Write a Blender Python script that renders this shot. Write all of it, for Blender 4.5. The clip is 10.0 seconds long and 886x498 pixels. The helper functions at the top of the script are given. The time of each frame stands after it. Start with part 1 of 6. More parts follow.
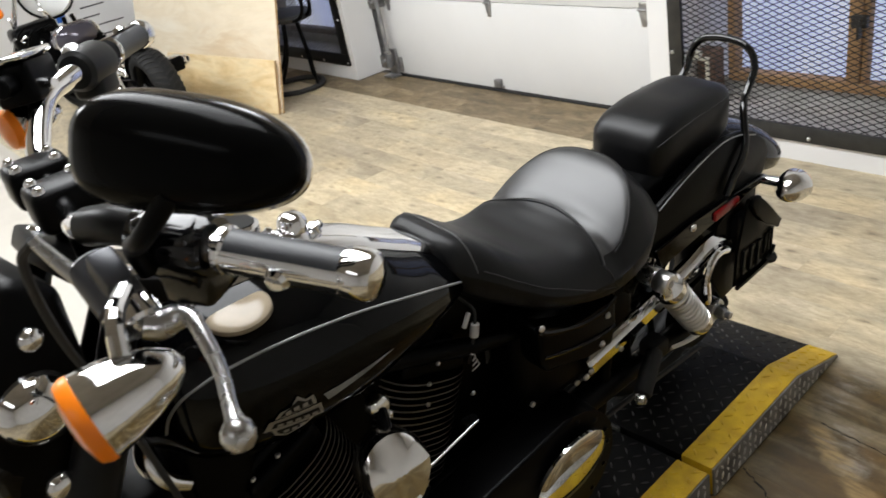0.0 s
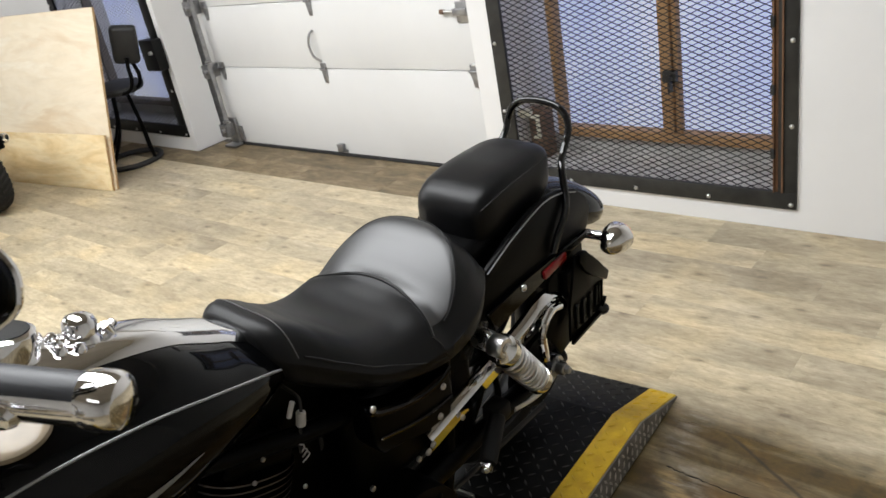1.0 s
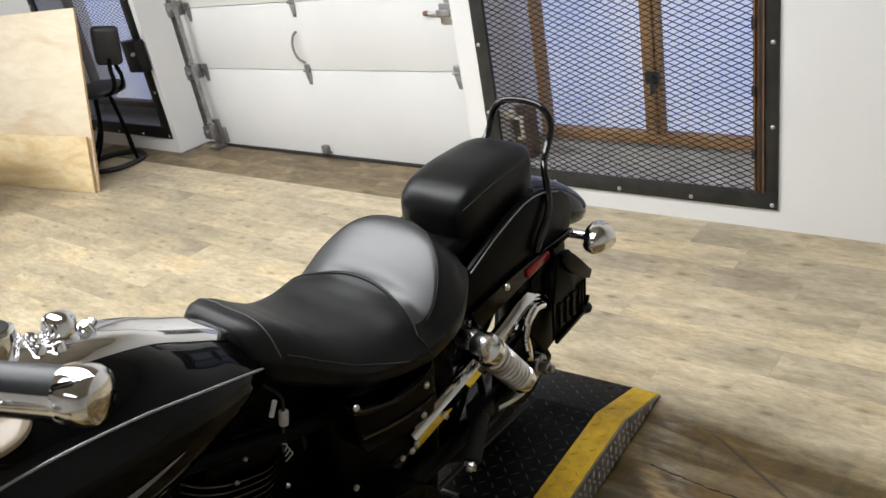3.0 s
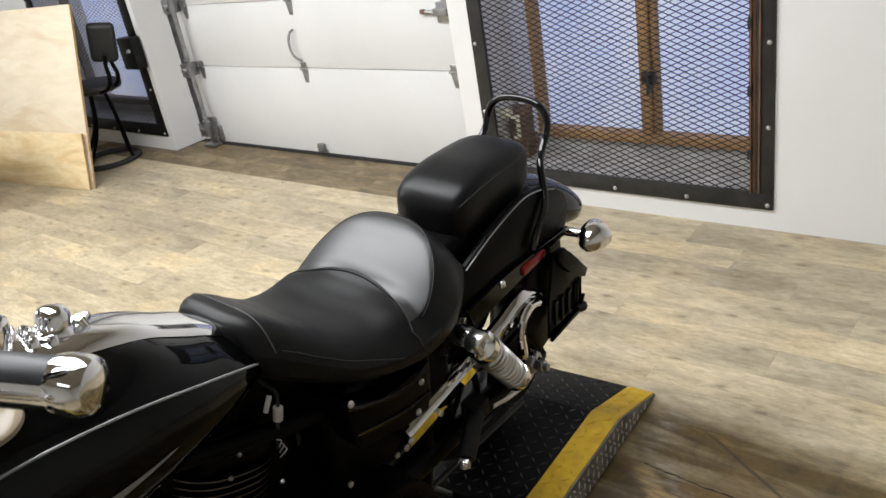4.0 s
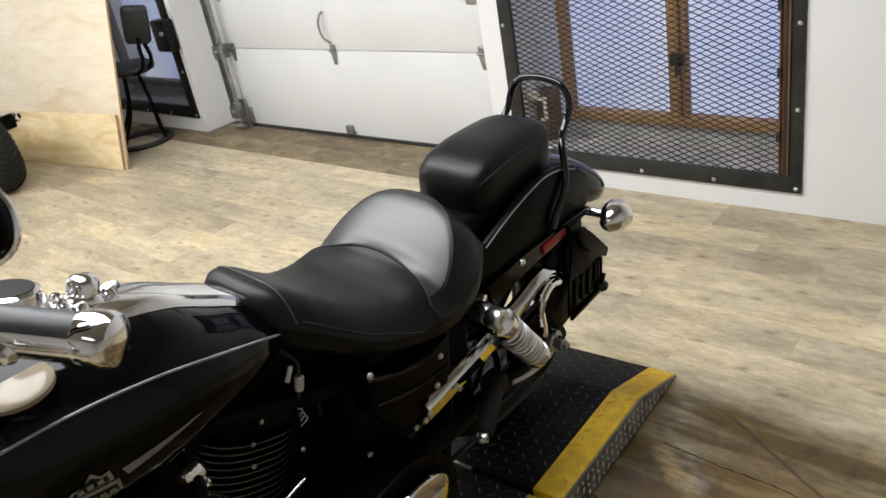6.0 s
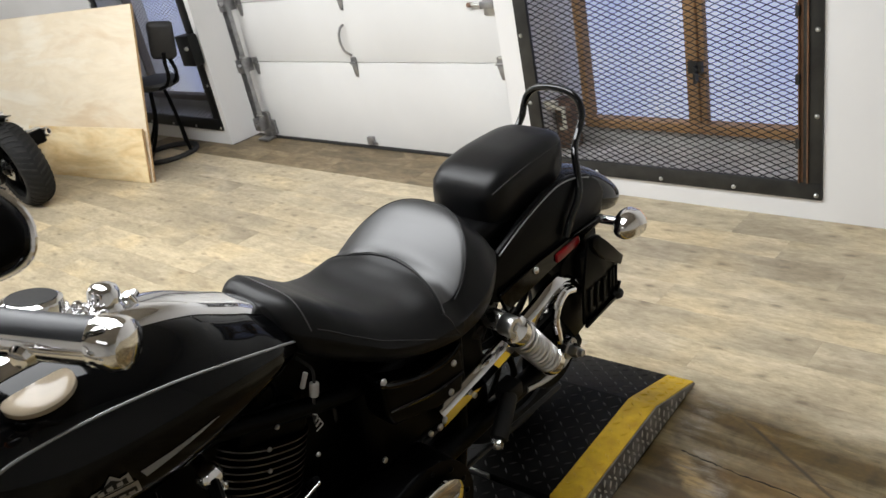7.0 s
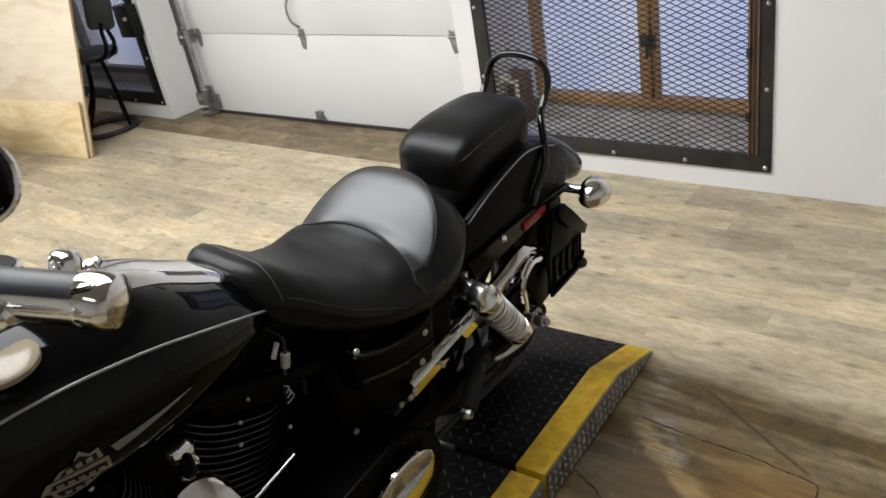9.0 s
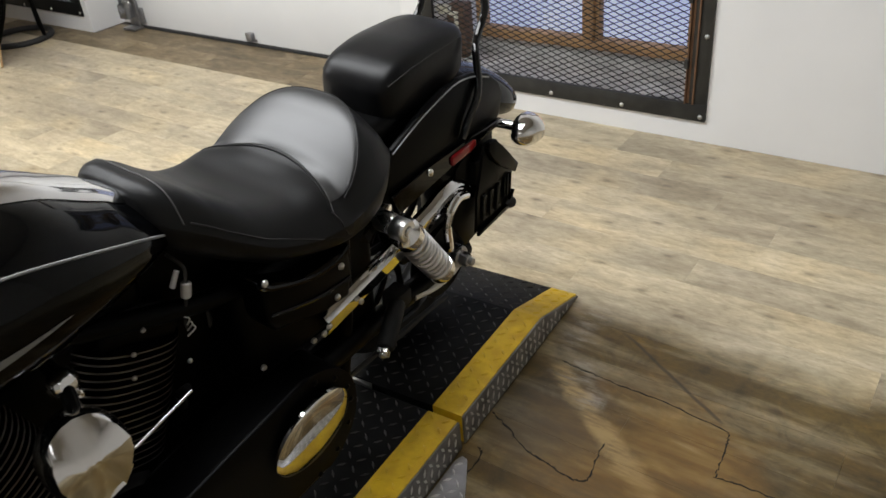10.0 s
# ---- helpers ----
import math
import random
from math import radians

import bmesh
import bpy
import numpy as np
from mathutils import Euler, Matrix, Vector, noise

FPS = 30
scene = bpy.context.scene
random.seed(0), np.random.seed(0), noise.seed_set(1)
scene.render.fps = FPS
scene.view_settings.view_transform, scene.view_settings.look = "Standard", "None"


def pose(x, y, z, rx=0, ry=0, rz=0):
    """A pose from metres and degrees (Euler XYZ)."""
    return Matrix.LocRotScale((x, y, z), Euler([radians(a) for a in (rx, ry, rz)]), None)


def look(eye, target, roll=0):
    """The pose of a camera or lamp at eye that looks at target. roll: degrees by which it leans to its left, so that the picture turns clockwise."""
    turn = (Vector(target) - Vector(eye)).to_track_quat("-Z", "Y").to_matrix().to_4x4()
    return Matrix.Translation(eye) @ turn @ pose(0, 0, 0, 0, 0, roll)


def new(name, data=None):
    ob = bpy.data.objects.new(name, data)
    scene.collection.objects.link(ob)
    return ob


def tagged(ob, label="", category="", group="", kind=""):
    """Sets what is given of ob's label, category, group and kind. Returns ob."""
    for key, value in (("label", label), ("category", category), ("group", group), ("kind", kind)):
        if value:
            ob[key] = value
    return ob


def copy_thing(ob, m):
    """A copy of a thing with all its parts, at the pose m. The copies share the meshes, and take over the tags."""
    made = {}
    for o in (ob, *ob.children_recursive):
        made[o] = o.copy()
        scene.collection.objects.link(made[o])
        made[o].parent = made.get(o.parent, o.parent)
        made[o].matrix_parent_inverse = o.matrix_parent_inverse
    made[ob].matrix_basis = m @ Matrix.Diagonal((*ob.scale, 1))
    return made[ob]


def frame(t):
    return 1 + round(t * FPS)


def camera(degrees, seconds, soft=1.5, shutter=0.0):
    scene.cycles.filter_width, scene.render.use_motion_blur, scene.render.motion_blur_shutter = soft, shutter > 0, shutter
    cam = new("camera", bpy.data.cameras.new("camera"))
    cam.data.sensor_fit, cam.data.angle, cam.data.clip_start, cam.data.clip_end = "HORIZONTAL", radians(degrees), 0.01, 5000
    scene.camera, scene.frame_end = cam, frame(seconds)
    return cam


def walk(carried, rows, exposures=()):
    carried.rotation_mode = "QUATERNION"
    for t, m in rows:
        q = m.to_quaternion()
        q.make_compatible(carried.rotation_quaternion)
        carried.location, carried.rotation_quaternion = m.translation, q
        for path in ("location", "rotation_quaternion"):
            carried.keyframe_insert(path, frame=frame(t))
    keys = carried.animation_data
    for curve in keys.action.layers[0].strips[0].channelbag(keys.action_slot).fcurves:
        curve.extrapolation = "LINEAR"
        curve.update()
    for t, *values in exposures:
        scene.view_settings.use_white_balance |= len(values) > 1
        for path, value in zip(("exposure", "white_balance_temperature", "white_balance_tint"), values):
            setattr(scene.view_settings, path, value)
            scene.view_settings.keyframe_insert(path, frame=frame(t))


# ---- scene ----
cam = camera(58.0, 10.0, shutter=0.2)
cam.data.dof.use_dof = True
cam.data.dof.focus_distance, cam.data.dof.aperture_fstop = 1.55, 14.0
PATH = [
    (0, (0.285, -0.338, 1.53), (-1.173, 0.672, 0.606), -11.8),
    (0.5, (0.29, -0.27, 1.527), (-1.068, 0.913, 0.658), -11.4),
    (1, (0.296, -0.241, 1.52), (-0.957, 1.062, 0.664), -11.1),
    (1.5, (0.294, -0.238, 1.516), (-0.93, 1.091, 0.658), -10.7),
    (2, (0.301, -0.239, 1.52), (-0.931, 1.089, 0.672), -11.1),
    (2.5, (0.302, -0.241, 1.517), (-0.927, 1.085, 0.662), -11.0),
    (4, (0.301, -0.244, 1.507), (-0.916, 1.091, 0.649), -10.3),
    (4.5, (0.302, -0.245, 1.502), (-0.908, 1.087, 0.629), -10.2),
    (5, (0.305, -0.247, 1.5), (-0.908, 1.077, 0.618), -9.9),
    (5.5, (0.313, -0.252, 1.5), (-0.92, 1.044, 0.605), -10.2),
    (7, (0.366, -0.256, 1.505), (-0.952, 0.987, 0.658), -12.0),
    (7.5, (0.361, -0.261, 1.504), (-0.949, 0.991, 0.658), -12.2),
    (8, (0.35, -0.268, 1.501), (-0.953, 0.988, 0.651), -12.1),
    (8.5, (0.337, -0.262, 1.488), (-0.948, 0.991, 0.606), -11.7),
    (9, (0.312, -0.282, 1.482), (-0.889, 1.028, 0.565), -10.6),
    (9.5, (0.303, -0.341, 1.456), (-0.759, 1.033, 0.464), -8.9),
    (10, (0.287, -0.221, 1.431), (-0.75, 1.115, 0.363), -5.7),
]
walk(cam, [(t, look(eye, target, roll)) for t, eye, target, roll in PATH],
     exposures=[(0, -0.12), (0.5, -0.16), (2, -0.15), (4, -0.14), (5.5, -0.15), (7, -0.2), (8.5, -0.22), (10, -0.28)])

# ---- light ----
world = bpy.data.worlds.new("world")
scene.world = world
world.use_nodes = True
wn = world.node_tree.nodes
sky = wn.new("ShaderNodeTexSky")
sky.sky_type, sky.sun_disc, sky.sun_elevation, sky.sun_rotation = "NISHITA", False, radians(25), radians(200)
world.node_tree.links.new(sky.outputs[0], wn["Background"].inputs[0])
wn["Background"].inputs[1].default_value = 0.1
scene.view_settings.exposure = 0.0


def ceiling_lamp(x, y, z, sx, sy, watts, spread, colour):
    d = bpy.data.lights.new("lamp_light", "AREA")
    d.shape, d.size, d.size_y, d.energy, d.color = "RECTANGLE", sx, sy, watts, colour
    d.spread = radians(spread)
    ob = new("lamp_light", d)
    ob.matrix_basis = pose(x, y, z)
    return ob


# x, y, length, width, watts, spread in degrees
LAMPS = [(-2.1, 0.48, 3.9, 1.2, 220, 180), (-5.4, -0.9, 1.2, 0.6, 75, 180), (0.6, -2.6, 1.6, 0.4, 9, 180), (-6.6, -1.2, 1.4, 0.8, 120, 180)]
ROOM_H = 3.1
for lx, ly, sx, sy, watts, spread in LAMPS:
    ceiling_lamp(lx, ly, ROOM_H - 0.09, sx, sy, watts, spread, (0.93, 0.952, 0.975))


# ---- materials ----
def material(name, base, rough=0.5, metal=0.0, **more):
    m = bpy.data.materials.new(name)
    m.use_nodes = True
    b = m.node_tree.nodes["Principled BSDF"]
    b.inputs["Base Color"].default_value = (*base, 1)
    b.inputs["Roughness"].default_value = rough
    b.inputs["Metallic"].default_value = metal
    for k, v in more.items():
        b.inputs[k.replace("_", " ")].default_value = v
    return m


def nd(m, kind, **props):
    n = m.node_tree.nodes.new(kind)
    for k, v in props.items():
        if k in n.inputs:
            n.inputs[k].default_value = v
    return n


def ln(m, a, b):
    m.node_tree.links.new(a, b)


def coords(m, scale=(1, 1, 1), source="Object", rot=(0, 0, 0)):
    tc = nd(m, "ShaderNodeTexCoord")
    mp = nd(m, "ShaderNodeMapping")
    mp.inputs["Scale"].default_value = scale
    mp.inputs["Rotation"].default_value = rot
    ln(m, tc.outputs[source], mp.inputs[0])
    return mp.outputs[0]


def noise_tex(m, vec, scale, detail=4.0, rough=0.55, dist=0.0):
    n = nd(m, "ShaderNodeTexNoise", Scale=scale, Detail=detail, Roughness=rough, Distortion=dist)
    ln(m, vec, n.inputs["Vector"])
    return n.outputs["Fac"]


def ramp(m, fac, stops):
    n = nd(m, "ShaderNodeValToRGB")
    e = n.color_ramp.elements
    while len(e) < len(stops):
        e.new(0.5)
    for el, (p, c) in zip(e, stops):
        el.position = p
        el.color = (*c, 1) if len(c) == 3 else c
    ln(m, fac, n.inputs[0])
    return n.outputs["Color"]


def mixc(m, fac, a, b, mode="MIX"):
    n = nd(m, "ShaderNodeMix")
    n.data_type, n.blend_type = "RGBA", mode
    for sock, v in ((n.inputs["Factor"], fac), (n.inputs[6], a), (n.inputs[7], b)):
        if hasattr(v, "links"):
            ln(m, v, sock)
        else:
            sock.default_value = v if not isinstance(v, tuple) else (*v, 1)
    return n.outputs[2]


def bsdf(m):
    return m.node_tree.nodes["Principled BSDF"]


def bump(m, height, strength=0.2, dist=0.002):
    n = nd(m, "ShaderNodeBump", Strength=strength, Distance=dist)
    ln(m, height, n.inputs["Height"])
    ln(m, n.outputs[0], bsdf(m).inputs["Normal"])


def rough_from(m, fac, lo, hi):
    n = nd(m, "ShaderNodeMapRange")
    ln(m, fac, n.inputs["Value"])
    n.inputs["To Min"].default_value, n.inputs["To Max"].default_value = lo, hi
    ln(m, n.outputs[0], bsdf(m).inputs["Roughness"])


def varied(name, a, b, scale, rough=(0.4, 0.6), metal=0.0, bump_s=0.1, fine=60, stretch=(1, 1, 1), dist=0.002):
    """A surface whose colour drifts between a and b, with fine relief."""
    m = material(name, a, rough[0], metal)
    v = coords(m, stretch)
    n1 = noise_tex(m, v, scale, 5)
    ln(m, ramp(m, n1, [(0.3, a), (0.7, b)]), bsdf(m).inputs["Base Color"])
    n2 = noise_tex(m, v, fine, 4)
    rough_from(m, n1, *rough)
    if bump_s:
        bump(m, n2, bump_s, dist)
    return m


M_WALL = varied("white_wall_paint", (0.78, 0.775, 0.77), (0.72, 0.715, 0.71), 1.5, (0.55, 0.7), 0, 0.12, 90)
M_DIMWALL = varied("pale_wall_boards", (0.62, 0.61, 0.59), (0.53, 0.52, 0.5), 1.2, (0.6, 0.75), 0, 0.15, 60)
M_CEIL = varied("ceiling_boards", (0.36, 0.33, 0.29), (0.27, 0.245, 0.21), 1.0, (0.7, 0.8), 0, 0.1, 60)
M_DOORPAINT = varied("door_enamel", (0.76, 0.76, 0.755), (0.69, 0.69, 0.685), 0.9, (0.4, 0.55), 0, 0.05, 40)
M_GALV = varied("galvanised_steel", (0.42, 0.42, 0.42), (0.25, 0.25, 0.26), 20, (0.3, 0.5), 0.9, 0.1, 80)
M_DARKSTEEL = varied("dark_steel", (0.05, 0.05, 0.048), (0.025, 0.025, 0.025), 9, (0.35, 0.55), 0.5, 0.15, 70)
M_MESH = varied("mesh_steel", (0.018, 0.018, 0.017), (0.045, 0.043, 0.04), 12, (0.4, 0.6), 0.6, 0.0)
M_BOLT = material("bolt_zinc", (0.55, 0.55, 0.54), 0.3, 0.9)
M_OLDWOOD = varied("stained_window_wood", (0.48, 0.28, 0.125), (0.31, 0.175, 0.08), 6, (0.5, 0.65), 0, 0.2, 50, (1, 1, 0.12))
M_SILL = varied("dusty_sill", (0.62, 0.61, 0.59), (0.4, 0.39, 0.37), 7, (0.7, 0.85), 0, 0.2, 50)
M_RUBBERSEAL = material("rubber_seal", (0.02, 0.02, 0.02), 0.7)
M_BLACKPL = varied("black_plastic", (0.005, 0.005, 0.005), (0.009, 0.009, 0.009), 20, (0.35, 0.5), 0, 0.05, 200)
bsdf(M_BLACKPL).inputs["Specular IOR Level"].default_value = 0.2
M_TYRE = varied("tyre_rubber", (0.008, 0.008, 0.008), (0.014, 0.014, 0.014), 30, (0.6, 0.75), 0, 0.15, 200)
bsdf(M_TYRE).inputs["Specular IOR Level"].default_value = 0.2
M_CHROME = material("chrome", (0.78, 0.78, 0.79), 0.06, 1.0)
# non-metal beige: the ceiling's reflection in the chrome cap, painted as base colour
M_CAP = varied("cap_beige_reflection", (0.27, 0.22, 0.155), (0.22, 0.18, 0.13), 25, (0.1, 0.16), 0.0, 0.0)
bsdf(M_CAP).inputs["Specular IOR Level"].default_value = 0.22
M_ALU = varied("cast_aluminium", (0.55, 0.55, 0.55), (0.45, 0.45, 0.45), 30, (0.2, 0.35), 1.0, 0.03, 120)
M_PAINT = material("black_gloss_paint", (0.0012, 0.0013, 0.0015), 0.06, 0.0, Specular_IOR_Level=0.2)
M_BAR = material("black_powder_gloss", (0.003, 0.003, 0.0033), 0.1, 0.0, Specular_IOR_Level=0.45)
M_SATIN = varied("satin_black_metal", (0.0008, 0.0008, 0.0009), (0.0016, 0.0016, 0.0017), 15, (0.3, 0.42), 0.0, 0.05, 150)
bsdf(M_SATIN).inputs["Specular IOR Level"].default_value = 0.08
M_ORANGE = material("amber_lens", (1.0, 0.24, 0.006), 0.3, 0.0)
M_RED = material("red_lens", (0.22, 0.006, 0.008), 0.15)


def wood_mat(name, stops, grain=(0.9, 14, 14), rough=(0.35, 0.5), bump_s=0.08, random_amt=0.35, streak=0.7, knots=False):
    m = material(name, stops[0][1], 0.45)
    tc = nd(m, "ShaderNodeTexCoord")
    oi = nd(m, "ShaderNodeObjectInfo")
    add = nd(m, "ShaderNodeVectorMath")
    add.operation = "MULTIPLY_ADD"
    ln(m, oi.outputs["Random"], add.inputs[0])
    add.inputs[1].default_value = (37.0, 11.0, 5.0)
    ln(m, tc.outputs["Object"], add.inputs[2])
    mp = nd(m, "ShaderNodeMapping")
    mp.inputs["Scale"].default_value = grain
    ln(m, add.outputs[0], mp.inputs[0])
    n1 = noise_tex(m, mp.outputs[0], 1.6, 6, 0.6, 0.6)
    n2 = noise_tex(m, mp.outputs[0], 7.0, 5, 0.6, 0.3)
    c = ramp(m, n1, stops)
    c2 = ramp(m, n2, [(0.33, (0.6, 0.58, 0.55)), (0.55, (1, 1, 1))])
    c = mixc(m, streak, c, c2, "MULTIPLY")
    if knots:
        vor = nd(m, "ShaderNodeTexVoronoi", Scale=1.0)
        vor.voronoi_dimensions = "2D"
        mk = nd(m, "ShaderNodeMapping")
        mk.inputs["Scale"].default_value = (2.7, 6.0, 1.0)
        ln(m, add.outputs[0], mk.inputs[0])
        ln(m, mk.outputs[0], vor.inputs["Vector"])
        k1 = ramp(m, vor.outputs["Distance"], [(0.025, (0.3, 0.27, 0.25)), (0.055, (0.72, 0.7, 0.68)), (0.11, (1, 1, 1))])
        c = mixc(m, 0.6, c, k1, "MULTIPLY")
        blot = noise_tex(m, add.outputs[0], 2.2, 3, 0.5)
        mf = nd(m, "ShaderNodeMapping")
        mf.inputs["Scale"].default_value = (17.0, 34.0, 1.0)
        ln(m, add.outputs[0], mf.inputs[0])
        flecks = noise_tex(m, mf.outputs[0], 1.0, 6, 0.7, 0.5)
        mg = nd(m, "ShaderNodeMapping")
        mg.inputs["Scale"].default_value = (30.0, 130.0, 1.0)
        ln(m, add.outputs[0], mg.inputs[0])
        pores = noise_tex(m, mg.outputs[0], 1.0, 4, 0.7, 0.8)
        c = mixc(m, 1.0, c, ramp(m, pores, [(0.32, (0.78, 0.76, 0.74)), (0.44, (0.97, 0.96, 0.95)), (0.6, (1.03, 1.03, 1.03)), (0.7, (1.18, 1.18, 1.2))]), "MULTIPLY")
        c = mixc(m, 1.0, c, ramp(m, flecks, [(0.3, (0.8, 0.78, 0.75)), (0.45, (0.95, 0.94, 0.92)), (0.62, (1.1, 1.1, 1.1))]), "MULTIPLY")
        c = mixc(m, 1.0, c, ramp(m, blot, [(0.36, (0.84, 0.83, 0.84)), (0.52, (1, 1, 1)), (0.66, (1.12, 1.08, 1.0))]), "MULTIPLY")
    rnd = ramp(m, oi.outputs["Random"], [(0.0, (0.7, 0.69, 0.69)), (0.5, (0.95, 0.94, 0.92)), (1.0, (1.12, 1.09, 1.04))])
    c = mixc(m, random_amt, c, mixc(m, 1.0, c, rnd, "MULTIPLY"))
    ln(m, c, bsdf(m).inputs["Base Color"])
    rough_from(m, n2, *rough)
    bump(m, n2, bump_s, 0.002)
    return m


M_PLANK = wood_mat("floor_plank_vinyl", [(0.3, (0.39, 0.328, 0.224)), (0.42, (0.45, 0.384, 0.265)), (0.55, (0.525, 0.454, 0.316)), (0.7, (0.605, 0.53, 0.385))], (1.7, 6.5, 6.5), (0.3, 0.48), 0.03, 0.6, 0.45, True)
M_PLY = wood_mat("plywood_face", [(0.34, (0.65, 0.52, 0.35)), (0.47, (0.74, 0.65, 0.5)), (0.54, (0.71, 0.61, 0.45)), (0.64, (0.77, 0.7, 0.57))], (0.6, 2.8, 2.8), (0.5, 0.65), 0.02, 0.2, 0.15)
M_PLYEDGE = varied("plywood_edge", (0.33, 0.19, 0.08), (0.5, 0.34, 0.17), 30, (0.6, 0.75), 0, 0.1, 90)
M_SUBFLOOR = varied("subfloor", (0.05, 0.04, 0.03), (0.08, 0.065, 0.05), 8)
M_LEATHER = varied("black_leather", (0.004, 0.004, 0.0042), (0.007, 0.007, 0.0072), 9, (0.4, 0.5), 0, 0.22, 230, dist=0.001)
bsdf(M_LEATHER).inputs["Specular IOR Level"].default_value = 0.2
M_PANEL = varied("polished_leather", (0.004, 0.004, 0.0044), (0.006, 0.006, 0.0066), 7, (0.38, 0.48), 0, 0.1, 240, dist=0.001)
bsdf(M_PANEL).inputs["Specular IOR Level"].default_value = 0.7
M_PILLION = varied("matt_leather", (0.003, 0.003, 0.0033), (0.005, 0.005, 0.0055), 12, (0.32, 0.42), 0, 0.12, 240, dist=0.001)
bsdf(M_PILLION).inputs["Specular IOR Level"].default_value = 0.2
M_THREAD = material("grey_thread", (0.07, 0.07, 0.07), 0.7)
M_PLATFORM = varied("black_tread_paint", (0.003, 0.003, 0.003), (0.011, 0.011, 0.0105), 11, (0.4, 0.6), 0, 0.1, 60)
bsdf(M_PLATFORM).inputs["Specular IOR Level"].default_value = 0.12
M_YELLOW = varied("yellow_safety_paint", (0.68, 0.44, 0.012), (0.48, 0.29, 0.01), 22, (0.4, 0.6), 0, 0.15, 70)
M_TREAD = varied("bare_tread_plate", (0.3, 0.29, 0.28), (0.14, 0.135, 0.13), 14, (0.35, 0.55), 0.7, 0.1, 80)

M_BACK = material("daylight", (0.5, 0.55, 0.75), 1.0)
ln(M_BACK, ramp(M_BACK, noise_tex(M_BACK, coords(M_BACK), 1.1, 3), [(0.35, (0.5, 0.57, 0.85)), (0.5, (0.62, 0.68, 0.9)), (0.65, (0.82, 0.85, 0.95))]), bsdf(M_BACK).inputs["Emission Color"])
bsdf(M_BACK).inputs["Emission Strength"].default_value = 0.66

M_STRIPE = material("silver_grey_stripe", (0.19, 0.19, 0.19), 0.4)
M_BADGE = material("brushed_badge", (0.36, 0.36, 0.355), 0.4, 0.8)
M_THREAD2 = material("dark_thread", (0.008, 0.008, 0.008), 0.7)
M_SPRING = material("chrome_spring", (0.8, 0.8, 0.8), 0.3, 1.0)
M_FIN = material("machined_fin_edge", (0.1, 0.1, 0.1), 0.4, 0.8)
M_HORN = material("horn_chrome", (0.76, 0.75, 0.74), 0.14, 1.0)
M_PLUG = material("pale_plug", (0.42, 0.41, 0.4), 0.5)
M_GRIP = varied("grip_rubber", (0.013, 0.014, 0.017), (0.02, 0.021, 0.024), 20, (0.45, 0.55), 0, 0.05, 200)
M_PLATERIB = material("worn_black_rib", (0.006, 0.006, 0.006), 0.4, 0.0, Specular_IOR_Level=0.12)
M_TYREDUST = varied("dusty_rubber", (0.014, 0.014, 0.014), (0.03, 0.029, 0.028), 20, (0.6, 0.8), 0, 0.1, 120)
bsdf(M_TYREDUST).inputs["Specular IOR Level"].default_value = 0.15
M_STEEL = material("brushed_steel", (0.62, 0.62, 0.61), 0.5, 0.5)
M_PERCH = material("perch_grey", (0.05, 0.052, 0.058), 0.35, 0.4)
M_MIRBACK = material("mirror_black", (0.003, 0.003, 0.003), 0.16, 0.0, Specular_IOR_Level=0.045)
M_MIRROR = material("silvered_glass", (0.9, 0.9, 0.9), 0.02, 1.0)
M_GLASSY = material("clear_lens", (0.25, 0.26, 0.27), 0.08, 0.6)
M_TREADBLK = varied("worn_tread_black", (0.008, 0.008, 0.008), (0.07, 0.068, 0.066), 7, (0.35, 0.55), 0.3, 0.0)
M_FLAP = varied("scuffed_aluminium_plate", (0.5, 0.49, 0.48), (0.3, 0.29, 0.28), 16, (0.3, 0.5), 0.8, 0.1, 80)
# shiny black enamel with the ceiling's violet reflection put into its colour
M_VIOLET_REFLECTION = material("black_with_violet_reflection", (0.06, 0.055, 0.07), 0.12, 0.3)
M_TREADBRIGHT = material("tread_bright", (0.6, 0.59, 0.57), 0.3, 0.9)
M_PLY2 = wood_mat("plywood_knotty", [(0.3, (0.52, 0.34, 0.14)), (0.45, (0.68, 0.51, 0.27)), (0.56, (0.76, 0.62, 0.38)), (0.7, (0.62, 0.44, 0.21))], (0.9, 4, 4), (0.5, 0.65), 0.02, 0.25, 0.3)
M_FABRIC = varied("black_vinyl_pad", (0.012, 0.012, 0.013), (0.02, 0.02, 0.02), 20, (0.5, 0.65), 0, 0.1, 160)
M_CREAM = material("cream_enamel", (0.62, 0.6, 0.5), 0.45)
M_WHITE = varied("white_card", (0.8, 0.8, 0.8), (0.76, 0.76, 0.76), 5, (0.5, 0.6), 0, 0.0)
M_PALE_SHEET = varied("cream_sheet", (0.52, 0.49, 0.435), (0.45, 0.42, 0.37), 2.5, (0.5, 0.65), 0, 0.1, 60)
M_GREYWOOD = varied("dusty_grey_wood", (0.24, 0.2, 0.165), (0.14, 0.115, 0.095), 8, (0.6, 0.75), 0, 0.2, 50, (1, 1, 0.15))
M_BLOCK = varied("old_brown_timber", (0.2, 0.115, 0.075), (0.11, 0.065, 0.045), 14, (0.65, 0.8), 0, 0.25, 60)
M_INK = material("print_ink", (0.06, 0.06, 0.065), 0.6)
M_TEAL = material("teal_ink", (0.2, 0.5, 0.55), 0.6)
M_BLUE = material("blue_ink", (0.02, 0.12, 0.5), 0.5)
M_CRACK = material("crack_dirt", (0.012, 0.01, 0.008), 0.9)
